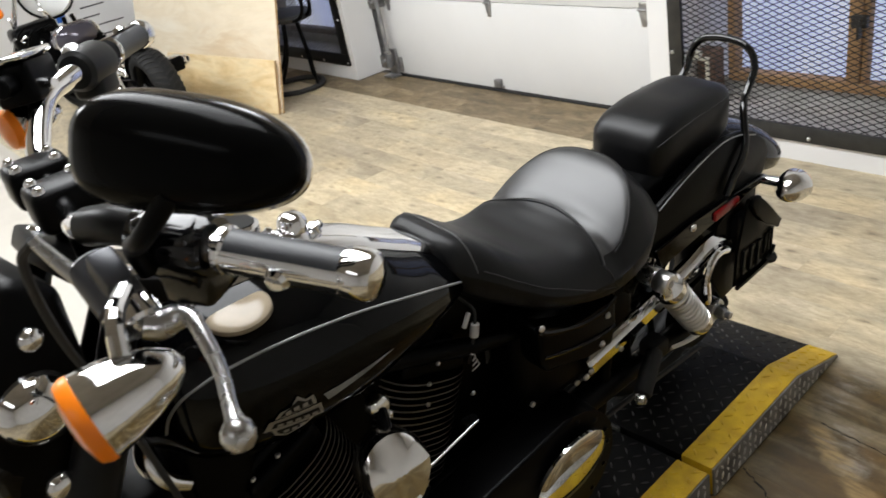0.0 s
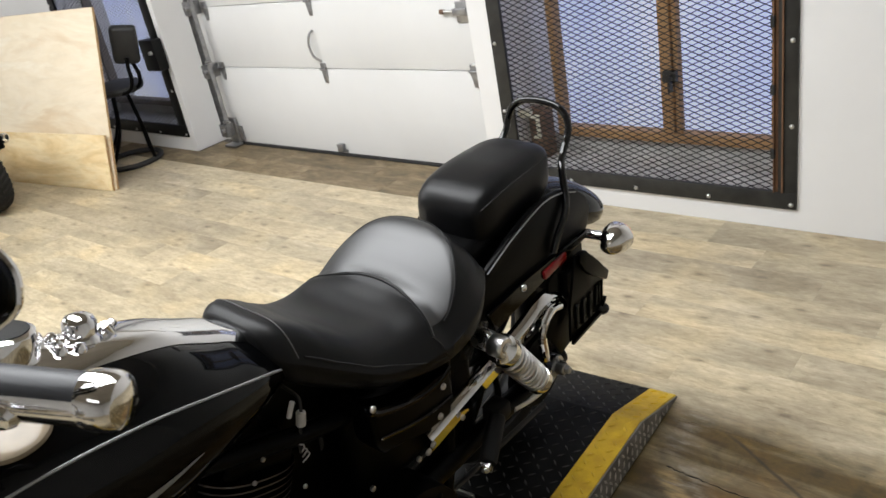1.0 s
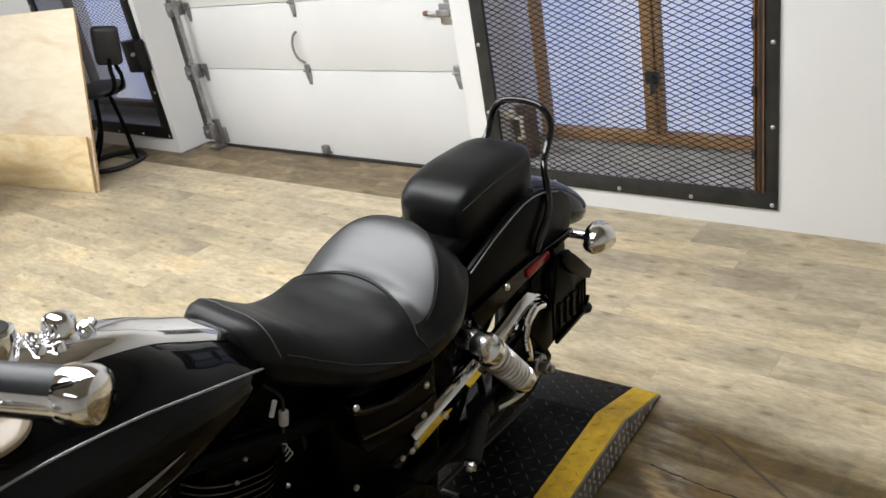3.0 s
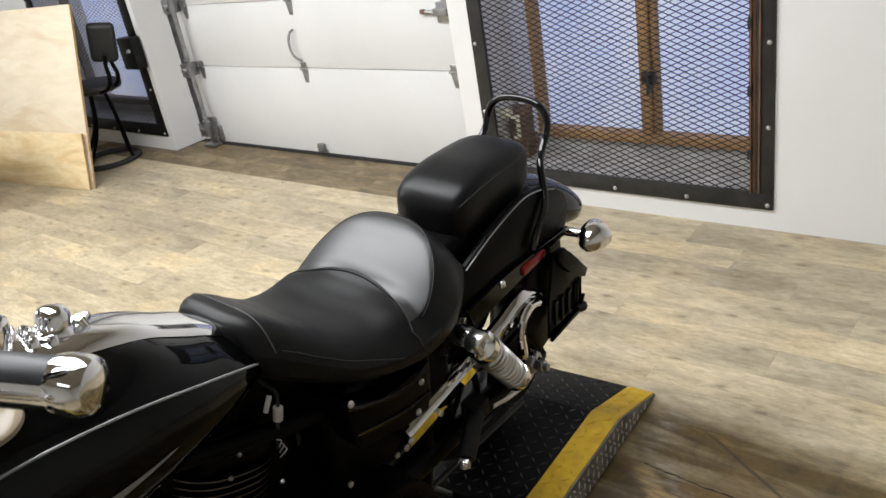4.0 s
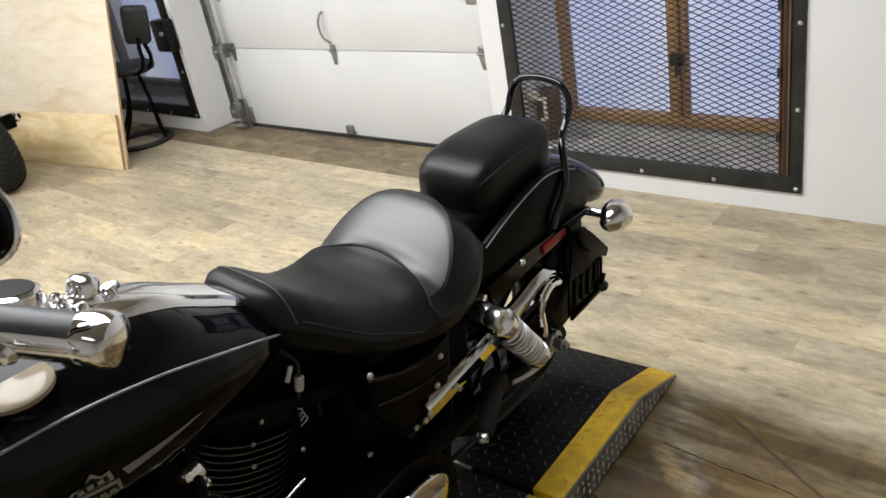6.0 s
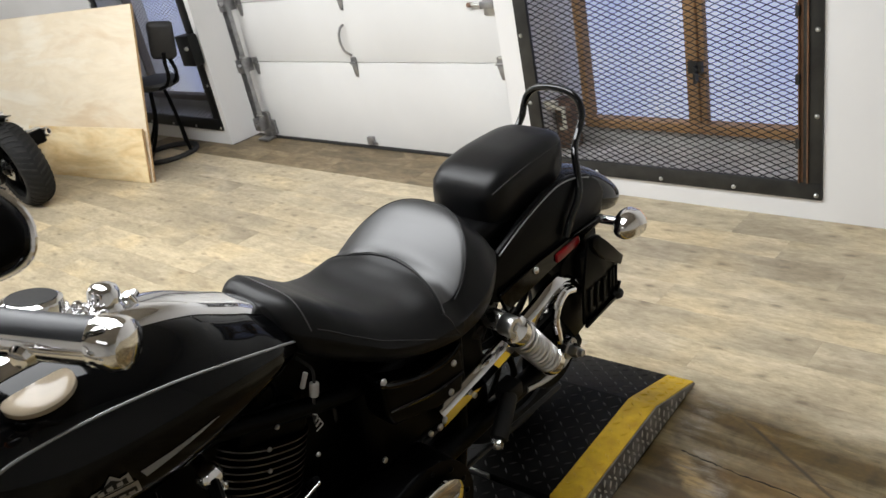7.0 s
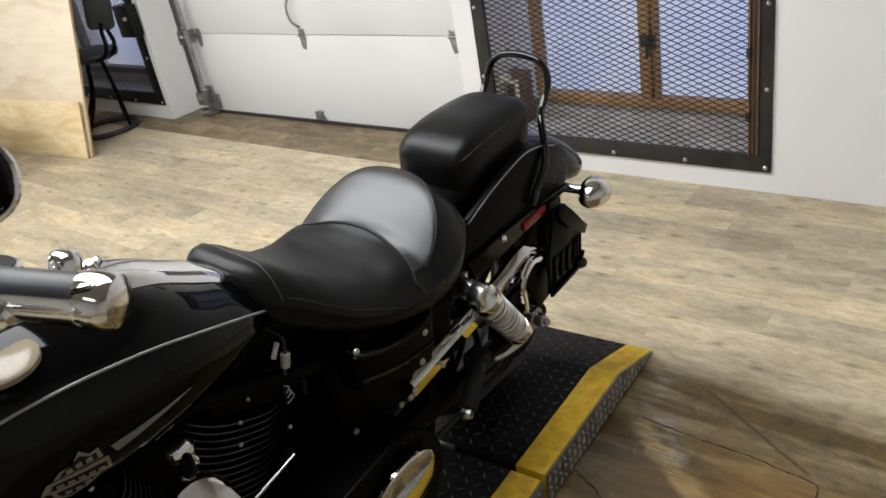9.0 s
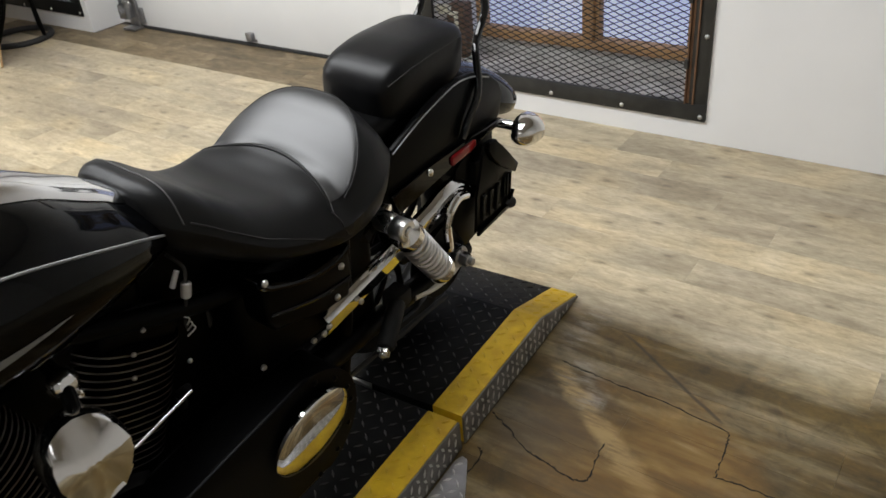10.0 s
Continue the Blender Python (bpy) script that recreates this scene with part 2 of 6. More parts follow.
M_PLANK2 = wood_mat("threshold_board", [(0.3, (0.1, 0.075, 0.045)), (0.5, (0.2, 0.15, 0.085)), (0.68, (0.3, 0.235, 0.145))], (3.0, 8, 8), (0.5, 0.65), 0.1, 0.6)


def worn_shaded_corner(m):
    """Painted shade mixed with brown traffic stain, and orange adhesive, where the floor is worn near the platform."""
    b = bsdf(m)
    src = b.inputs["Base Color"].links[0].from_socket
    geo = nd(m, "ShaderNodeNewGeometry")
    sep = nd(m, "ShaderNodeSeparateXYZ")
    ln(m, geo.outputs["Position"], sep.inputs[0])
    warp = noise_tex(m, geo.outputs["Position"], 2.2, 5, 0.6)

    def maprange(v, a, c):
        n = nd(m, "ShaderNodeMapRange")
        n.interpolation_type = "SMOOTHSTEP"
        ln(m, v, n.inputs["Value"])
        n.inputs["From Min"].default_value, n.inputs["From Max"].default_value = a, c
        return n.outputs[0]

    def op(kind, a, c):
        n = nd(m, "ShaderNodeMath")
        n.operation = kind
        for sock, v in zip(n.inputs, (a, c)):
            if hasattr(v, "links"):
                ln(m, v, sock)
            else:
                sock.default_value = v
        return n.outputs[0]
    pos = geo.outputs["Position"]

    def spot(x, y, r0, r1, rag, scale):
        d = nd(m, "ShaderNodeVectorMath")
        d.operation = "DISTANCE"
        ln(m, pos, d.inputs[0])
        d.inputs[1].default_value = (x, y, 0)
        e = op("ADD", d.outputs["Value"], op("MULTIPLY", op("SUBTRACT", noise_tex(m, pos, scale, 6, 0.65), 0.5), rag))
        return maprange(e, r1, r0)
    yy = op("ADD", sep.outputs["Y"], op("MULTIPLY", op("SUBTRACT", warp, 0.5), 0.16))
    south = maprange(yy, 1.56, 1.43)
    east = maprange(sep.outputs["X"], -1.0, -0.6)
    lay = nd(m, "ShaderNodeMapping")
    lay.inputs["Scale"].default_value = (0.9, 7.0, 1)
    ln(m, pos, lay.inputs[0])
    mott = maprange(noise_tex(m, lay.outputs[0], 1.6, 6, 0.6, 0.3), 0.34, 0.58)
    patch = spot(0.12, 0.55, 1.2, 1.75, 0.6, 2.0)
    # one mask darkens for both the cast shade and the brown stain
    stain_and_shade = op("MULTIPLY", op("MULTIPLY", patch, op("MULTIPLY", south, east)), op("ADD", 0.58, op("MULTIPLY", mott, 0.42)))
    c = mixc(m, stain_and_shade, src, mixc(m, 1.0, src, (0.2, 0.155, 0.05), "MULTIPLY"))
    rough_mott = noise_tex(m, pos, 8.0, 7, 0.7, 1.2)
    c = mixc(m, stain_and_shade, c, mixc(m, 1.0, c, ramp(m, rough_mott, [(0.36, (0.55, 0.53, 0.46)), (0.48, (0.95, 0.93, 0.88)), (0.58, (1.15, 1.08, 0.95)), (0.68, (1.5, 1.35, 1.1))]), "MULTIPLY"))
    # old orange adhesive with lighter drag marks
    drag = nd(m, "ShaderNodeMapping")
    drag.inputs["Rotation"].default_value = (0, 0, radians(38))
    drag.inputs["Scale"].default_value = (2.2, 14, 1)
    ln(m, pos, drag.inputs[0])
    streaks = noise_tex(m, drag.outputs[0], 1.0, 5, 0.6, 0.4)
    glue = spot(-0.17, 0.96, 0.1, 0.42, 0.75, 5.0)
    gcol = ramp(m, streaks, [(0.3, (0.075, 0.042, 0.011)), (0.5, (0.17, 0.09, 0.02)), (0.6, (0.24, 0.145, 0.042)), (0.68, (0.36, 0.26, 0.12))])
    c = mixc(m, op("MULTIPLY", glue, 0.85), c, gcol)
    grime = spot(-0.42, 1.0, 0.05, 0.26, 0.45, 7.0)
    c = mixc(m, op("MULTIPLY", grime, 0.5), c, (0.055, 0.047, 0.034))
    for x, y, r in ((-0.43, 1.235, 0.085), (-0.49, 1.36, 0.06), (-0.5, 1.46, 0.07), (-0.36, 1.16, 0.06)):
        sm = op("MULTIPLY", spot(x, y, 0.0, r, 0.13, 18.0), maprange(noise_tex(m, drag.outputs[0], 2.5, 6, 0.7), 0.4, 0.6))
        c = mixc(m, op("MULTIPLY", sm, 0.5), c, (0.5, 0.46, 0.4))
    # a long dark drag mark
    rel = nd(m, "ShaderNodeVectorMath")
    rel.operation = "SUBTRACT"
    ln(m, pos, rel.inputs[0])
    rel.inputs[1].default_value = (-0.421, 1.459, 0)

    def along(v):
        n = nd(m, "ShaderNodeVectorMath")
        n.operation = "DOT_PRODUCT"
        ln(m, rel.outputs[0], n.inputs[0])
        n.inputs[1].default_value = v
        return n.outputs["Value"]
    across = op("ABSOLUTE", op("ADD", along((0.525, 0.851, 0)), op("MULTIPLY", op("SUBTRACT", warp, 0.5), 0.05)), 0.0)
    run = along((0.851, -0.525, 0))
    mark = op("MULTIPLY", maprange(across, 0.008, 0.001), op("MULTIPLY", maprange(run, 0.0, 0.08), maprange(run, 0.44, 0.41)))
    c = mixc(m, op("MULTIPLY", mark, 0.75), c, (0.022, 0.017, 0.011))
    # pale drag stroke through the adhesive
    rel2 = nd(m, "ShaderNodeVectorMath")
    rel2.operation = "SUBTRACT"
    ln(m, pos, rel2.inputs[0])
    rel2.inputs[1].default_value = (-0.5, 1.235, 0)

    def along2(v):
        n = nd(m, "ShaderNodeVectorMath")
        n.operation = "DOT_PRODUCT"
        ln(m, rel2.outputs[0], n.inputs[0])
        n.inputs[1].default_value = v
        return n.outputs["Value"]
    rough_edge = op("MULTIPLY", op("SUBTRACT", noise_tex(m, pos, 9.0, 6, 0.65), 0.5), 0.07)
    off = op("ABSOLUTE", op("ADD", along2((0.603, 0.797, 0)), rough_edge), 0.0)
    run2 = along2((0.797, -0.603, 0))
    smear = op("MULTIPLY", maprange(off, 0.042, 0.012), op("MULTIPLY", maprange(run2, -0.02, 0.03), maprange(run2, 0.6, 0.3)))
    grain = maprange(noise_tex(m, drag.outputs[0], 2.0, 6, 0.7), 0.36, 0.6)
    c = mixc(m, op("MULTIPLY", op("MULTIPLY", smear, grain), 0.66), c, (0.46, 0.32, 0.14))
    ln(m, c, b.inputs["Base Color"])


worn_shaded_corner(M_PLANK)
M_RUST = varied("rusty_steel", (0.2, 0.1, 0.05), (0.1, 0.055, 0.03), 14, (0.6, 0.8), 0.2, 0.25, 60)


# ---- mesh helpers ----
def part(name, bm, mat, parent=None, label="", smooth=True, angle=35):
    """Links a bmesh as one mesh object; its vertices are in the parent thing's space."""
    me = bpy.data.meshes.new(name)
    bmesh.ops.recalc_face_normals(bm, faces=bm.faces)
    bm.to_mesh(me)
    bm.free()
    mats = mat if isinstance(mat, (list, tuple)) else [mat]
    for mm in mats:
        me.materials.append(mm)
    if smooth and len(me.polygons):
        me.polygons.foreach_set("use_smooth", [True] * len(me.polygons))
        me.set_sharp_from_angle(angle=radians(angle))
    ob = new(name, me)
    if parent is not None:
        ob.parent = parent
    if label:
        ob["label"] = label
    return ob


def turn(bm, m):
    bmesh.ops.transform(bm, matrix=m, verts=bm.verts)
    return bm


def box(x0, x1, y0, y1, z0, z1, bevel=0.0, seg=2):
    bm = bmesh.new()
    bmesh.ops.create_cube(bm, size=1, matrix=Matrix.Translation(((x0 + x1) / 2, (y0 + y1) / 2, (z0 + z1) / 2)) @ Matrix.Diagonal((x1 - x0, y1 - y0, z1 - z0, 1)))
    if bevel:
        bmesh.ops.bevel(bm, geom=bm.edges[:], offset=bevel, segments=seg, profile=0.5, affect="EDGES", clamp_overlap=True)
    return bm


def join(*bms):
    out = bms[0]
    for b in bms[1:]:
        me = bpy.data.meshes.new("tmp")
        b.to_mesh(me)
        b.free()
        out.from_mesh(me)
        bpy.data.meshes.remove(me)
    return out


def spline(pts, n=8):
    """Points of a smooth curve through pts."""
    p = [Vector(q) for q in pts]
    if len(p) < 3:
        return p
    p = [2 * p[0] - p[1]] + p + [2 * p[-1] - p[-2]]
    out = []
    for i in range(1, len(p) - 2):
        for k in range(n):
            t = k / n
            a, b, c, d = p[i - 1], p[i], p[i + 1], p[i + 2]
            out.append(0.5 * ((2 * b) + (c - a) * t + (2 * a - 5 * b + 4 * c - d) * t * t + (3 * b - a - 3 * c + d) * t ** 3))
    out.append(p[-2])
    return out


def loft(rings, caps=True, closed=False):
    """Skin through rings of equally many points."""
    bm = bmesh.new()
    vs = [[bm.verts.new(q) for q in r] for r in rings]
    n = len(rings[0])
    m = len(rings)
    for i in range(m if closed else m - 1):
        a, b = vs[i], vs[(i + 1) % m]
        for k in range(n):
            bm.faces.new((a[k], a[(k + 1) % n], b[(k + 1) % n], b[k]))
    if caps and not closed:
        bm.faces.new(vs[0][::-1])
        bm.faces.new(vs[-1])
    return bm


def tube(pts, r, seg=12, smooth=8, closed=False):
    """A round bar along a smooth path; r one radius or one for each given point."""
    path = spline(pts, smooth) if smooth and len(pts) > 2 else [Vector(q) for q in pts]
    if closed:
        path = spline(list(pts) + [pts[0]], smooth)[:-1]
    n = len(path)
    rings = []
    up = None
    for i, q in enumerate(path):
        d = (path[(i + 1) % n if closed else min(i + 1, n - 1)] - path[i - 1 if closed else max(i - 1, 0)]).normalized()
        if up is None:
            up = d.orthogonal().normalized()
        up = (up - d * up.dot(d)).normalized()
        side = d.cross(up)
        if isinstance(r, (list, tuple)):
            f = i / (n - 1) * (len(r) - 1)
            k = min(int(f), len(r) - 2)
            rad = r[k] + (r[k + 1] - r[k]) * (f - k)
        else:
            rad = r
        rings.append([q + rad * (math.cos(2 * math.pi * j / seg) * up + math.sin(2 * math.pi * j / seg) * side) for j in range(seg)])
    return loft(rings, True, closed)


def frame_of(p, d):
    """A pose at p whose z points along d."""
    d = Vector(d).normalized()
    if d.z > 0.99999:
        return Matrix.Translation(p)
    return Matrix.Translation(p) @ d.to_track_quat("Z", "Y").to_matrix().to_4x4()


def lathe(profile, p=(0, 0, 0), d=(0, 0, 1), seg=32, a0=0.0, a1=360.0, caps=True):
    """Turns (radius, height) pairs round the axis d at p."""
    full = abs(a1 - a0) >= 360
    n = seg if full else seg + 1
    rings = []
    for k in range(n):
        a = radians(a0 + (a1 - a0) * k / seg)
        rings.append([(max(r, 1e-5) * math.cos(a), max(r, 1e-5) * math.sin(a), h) for r, h in profile])
    bm = bmesh.new()
    vs = [[bm.verts.new(q) for q in r] for r in rings]
    for i in range(n if full else n - 1):
        a, b = vs[i], vs[(i + 1) % n]
        for k in range(len(profile) - 1):
            bm.faces.new((a[k], b[k], b[k + 1], a[k + 1]))
    bmesh.ops.remove_doubles(bm, verts=bm.verts, dist=1e-4)
    return turn(bm, frame_of(p, d))


def rod(a, b, r, seg=12, bevel=0.15):
    """A straight round bar with eased ends."""
    a, b = Vector(a), Vector(b)
    L = (b - a).length
    e = min(bevel * r, L / 3)
    return lathe([(0, 0), (r - e, 0), (r, e), (r, L - e), (r - e, L), (0, L)], a, b - a, seg)


def prism(outline, z0, z1, m=None, bevel=0.0, seg=2):
    """An outline of (x, y) pairs given a thickness, then posed by m."""
    bm = bmesh.new()
    lo = [bm.verts.new((x, y, z0)) for x, y in outline]
    hi = [bm.verts.new((x, y, z1)) for x, y in outline]
    n = len(lo)
    bm.faces.new(lo[::-1])
    bm.faces.new(hi)
    for k in range(n):
        bm.faces.new((lo[k], lo[(k + 1) % n], hi[(k + 1) % n], hi[k]))
    if bevel:
        bmesh.ops.bevel(bm, geom=bm.edges[:], offset=bevel, segments=seg, profile=0.5, affect="EDGES", clamp_overlap=True)
    if m is not None:
        turn(bm, m)
    return bm


def thing(name, loc, label, category, group="", rz=0.0, kind=""):
    ob = new(name)
    ob.matrix_basis = pose(*loc, 0, 0, rz)
    return tagged(ob, label, category, group, kind)


def solid(name, bm, mat, label="", category="", kind="", group="", smooth=True, loc=None):
    ob = part(name, bm, mat, None, "", smooth)
    if loc:
        ob.location = loc
    return tagged(ob, label, category, group, kind)


# ---- the room ----
X0, X1, Y0, YW, YD = -9.0, 2.6, -4.0, 2.70, 2.90
T = 0.22
floor = solid("floor", box(X0, X1, Y0, YD + 0.5, -0.12, -0.006), M_SUBFLOOR, "weathered light oak vinyl plank shop floor", "floor", "structure")

# back wall with two caged windows and the opening of the overhead door
WIN = (-1.97, -0.62, 0.09, 2.05)     # window outer frame x0 x1 z0 z1
WIN2 = (-6.15, -4.77, 0.105, 2.05)
DOOR = (-4.72, -2.09)                # opening of the overhead door
DOOR_H = 2.3


def wall_back():
    segs = [
        (DOOR[1], WIN[0] + 0.05, 0, ROOM_H), (WIN[0] + 0.05, WIN[1] - 0.05, 0, WIN[2] + 0.05), (WIN[0] + 0.05, WIN[1] - 0.05, WIN[3] - 0.05, ROOM_H),
        (WIN[1] - 0.05, X1, 0, ROOM_H), (DOOR[0], DOOR[1], DOOR_H, ROOM_H),
        (WIN2[1] - 0.05, DOOR[0], 0, ROOM_H), (WIN2[0] + 0.05, WIN2[1] - 0.05, 0, WIN2[2] + 0.05), (WIN2[0] + 0.05, WIN2[1] - 0.05, WIN2[3] - 0.05, ROOM_H), (X0, WIN2[0] + 0.05, 0, ROOM_H),
    ]
    bms = [box(a, b, YW, YW + 0.4, c, d) for a, b, c, d in segs]
    return join(*bms)


solid("wall_north", wall_back(), M_WALL, "white painted plaster wall with deep window openings", "wall", "structure")
solid("wall_west", box(X0 - T, X0, Y0, YW + 0.4, 0, ROOM_H), M_WALL, "plain white painted shop wall", "wall", "structure")
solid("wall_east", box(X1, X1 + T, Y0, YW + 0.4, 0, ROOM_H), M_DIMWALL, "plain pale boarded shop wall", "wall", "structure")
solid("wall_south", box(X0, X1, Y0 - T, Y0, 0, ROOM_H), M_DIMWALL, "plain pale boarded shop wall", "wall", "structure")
solid("ceiling", box(X0 - T, X1 + T, Y0 - T, YW + 0.4, ROOM_H, ROOM_H + 0.15), M_CEIL, "plain grey brown boarded ceiling", "ceiling", "structure")

for lx, ly, sx, sy, watts, spread in LAMPS:
    lamp = thing("ceiling_light", (lx, ly, ROOM_H), "white recessed rectangular ceiling light", "lamp", "ceiling lights")
    part("frame", join(box(-sx / 2 - 0.05, sx / 2 + 0.05, -sy / 2 - 0.05, -sy / 2, -0.08, 0, 0.004), box(-sx / 2 - 0.05, sx / 2 + 0.05, sy / 2, sy / 2 + 0.05, -0.08, 0, 0.004),
                       box(-sx / 2 - 0.05, -sx / 2, -sy / 2, sy / 2, -0.08, 0, 0.004), box(sx / 2, sx / 2 + 0.05, -sy / 2, sy / 2, -0.08, 0, 0.004)), M_DOORPAINT, lamp)
    part("diffuser", box(-sx / 2, sx / 2, -sy / 2, sy / 2, -0.03, -0.02), M_CEIL, lamp)


# overhead door
def overhead_door():
    d = thing("door_1", (0, YD, 0), "white painted sectional overhead garage door, closed", "garage door", kind="structure")
    x0, x1 = -4.5, -2.2
    seams = [0.018, 0.555, 0.955, 1.42, 1.88, 2.34]
    for a, b in zip(seams, seams[1:]):
        part("panel", join(box(x0, x1, 0.0, 0.045, a + 0.002, b - 0.002, 0.004)), M_DOORPAINT, d)
    part("seal", box(x0, x1, -0.008, 0.05, 0.0, 0.018, 0.004), M_RUBBERSEAL, d, "black rubber bottom seal")
    mid = (x0 + x1) / 2 - 0.05
    for z in seams[1:-1]:
        for hx, w in ((mid, 0.05), (x0 + 0.07, 0.06), (x1 - 0.06, 0.06)):
            h = part("hinge", join(prism([(-w / 2, 0), (w / 2, 0), (0.012, -0.075), (-0.012, -0.075)], 0, 0.006, pose(hx, -0.001, z - 0.01, 90, 0, 0), 0.001),
                                   box(hx - w * 0.45, hx + w * 0.45, -0.008, -0.001, z - 0.01, z + 0.035, 0.002), rod((hx - w * 0.5, -0.014, z), (hx + w * 0.5, -0.014, z), 0.008)), M_GALV, d)
    part("bracket", join(box(mid - 0.025, mid + 0.025, -0.03, -0.001, 0.035, 0.085, 0.003), box(mid - 0.04, mid + 0.04, -0.012, -0.001, 0.03, 0.045, 0.002)), M_GALV, d)
    part("bracket", box(x1 - 0.1, x1 - 0.005, -0.02, -0.001, 0.035, 0.16, 0.003), M_GALV, d)
    part("bracket", box(x0 + 0.005, x0 + 0.1, -0.02, -0.001, 0.035, 0.14, 0.003), M_GALV, d)
    lb = part("slide_bolt", join(box(-2.315, -2.235, -0.012, -0.001, 0.805, 0.905, 0.003), box(-2.325, -2.24, -0.03, -0.008, 0.84, 0.875, 0.004)), M_GALV, d, "galvanised slide bolt")
    part("bolt_bar", rod((-2.385, -0.019, 0.861), (-2.31, -0.019, 0.859), 0.0085), M_BOLT, lb)
    part("bolt_tip", rod((-2.41, -0.019, 0.8615), (-2.383, -0.019, 0.861), 0.0125), M_BLOCK, lb, "worn dark red bolt tip")
    part("handle", tube([(mid - 0.005, -0.005, 0.60), (mid - 0.03, -0.035, 0.64), (mid - 0.042, -0.04, 0.71), (mid - 0.03, -0.03, 0.765), (mid - 0.024, -0.004, 0.785)], 0.0075, 10), M_GALV, d, "bent steel lift handle")
    return d


overhead_door()
solid("trim_1", box(-4.74, -4.46, YD + 0.05, YD + 0.075, 0, DOOR_H), M_WALL, "white painted jamb board beside the door", "trim", "structure")
solid("trim_2", box(-2.26, -2.07, YD + 0.05, YD + 0.075, 0, DOOR_H), M_WALL, "white painted jamb board beside the door", "trim", "structure")


def door_track(x, s):
    t = thing("door_track", (x, YD - 0.06, 0), "galvanised steel track of the overhead door", "door track", "door tracks", kind="structure")
    part("rail", join(box(-0.03, 0.03, 0.0, 0.003, 0.08, 2.3), box(-0.03, -0.027, -0.03, 0.003, 0.08, 2.3), box(0.027, 0.03, -0.03, 0.003, 0.08, 2.3)), M_GALV, t)
    for z in (0.13, 0.55, 0.97, 1.5):
        part("bracket", join(box(-0.05 if s > 0 else -0.02, 0.02 if s > 0 else 0.05, -0.035, 0.055, z - 0.05, z + 0.04, 0.003), rod((0, -0.06, z), (0, -0.03, z), 0.016)), M_GALV, t)
        part("roller", rod((0, -0.02, z + 0.06), (0.07 * s, -0.02, z + 0.06), 0.008), M_BOLT, t)
    part("foot_plate", join(box(-0.06, 0.06, -0.03, 0.05, 0.004, 0.02, 0.003), box(-0.05, 0.05, 0.03, 0.05, 0.02, 0.2, 0.003)), M_GALV, t)
    return t


door_track(-4.487, 1)
door_track(-2.14, -1)


# caged windows
def diamond_mesh(x0, x1, z0, z1, px=0.056, pz=0.0245, w=0.0043):
    """Expanded metal: zigzag strands between two edges."""
    verts, faces = [], []
    nx = int((x1 - x0) / (px / 2))
    nz = int((z1 - z0) / pz)
    d = 0.004
    for k in range(nz + 1):
        for s in (0, 1):
            zb = z0 + k * pz
            base = len(verts)
            for i in range(nx + 1):
                z = zb + (i % 2) * pz * (-0.5 if s else 0.5)
                x = x0 + i * px / 2
                verts += [(x, 0, z - w / 2), (x, d, z + w / 2 - 0.001), (x, 0, z + w / 2)]
            for i in range(nx):
                a, b = base + 3 * i, base + 3 * i + 3
                faces += [(a, b, b + 1, a + 1), (a + 1, b + 1, b + 2, a + 2), (a + 2, b + 2, b, a)]
    me = bpy.data.meshes.new("mesh_screen")
    me.from_pydata(verts, [], faces)
    return me


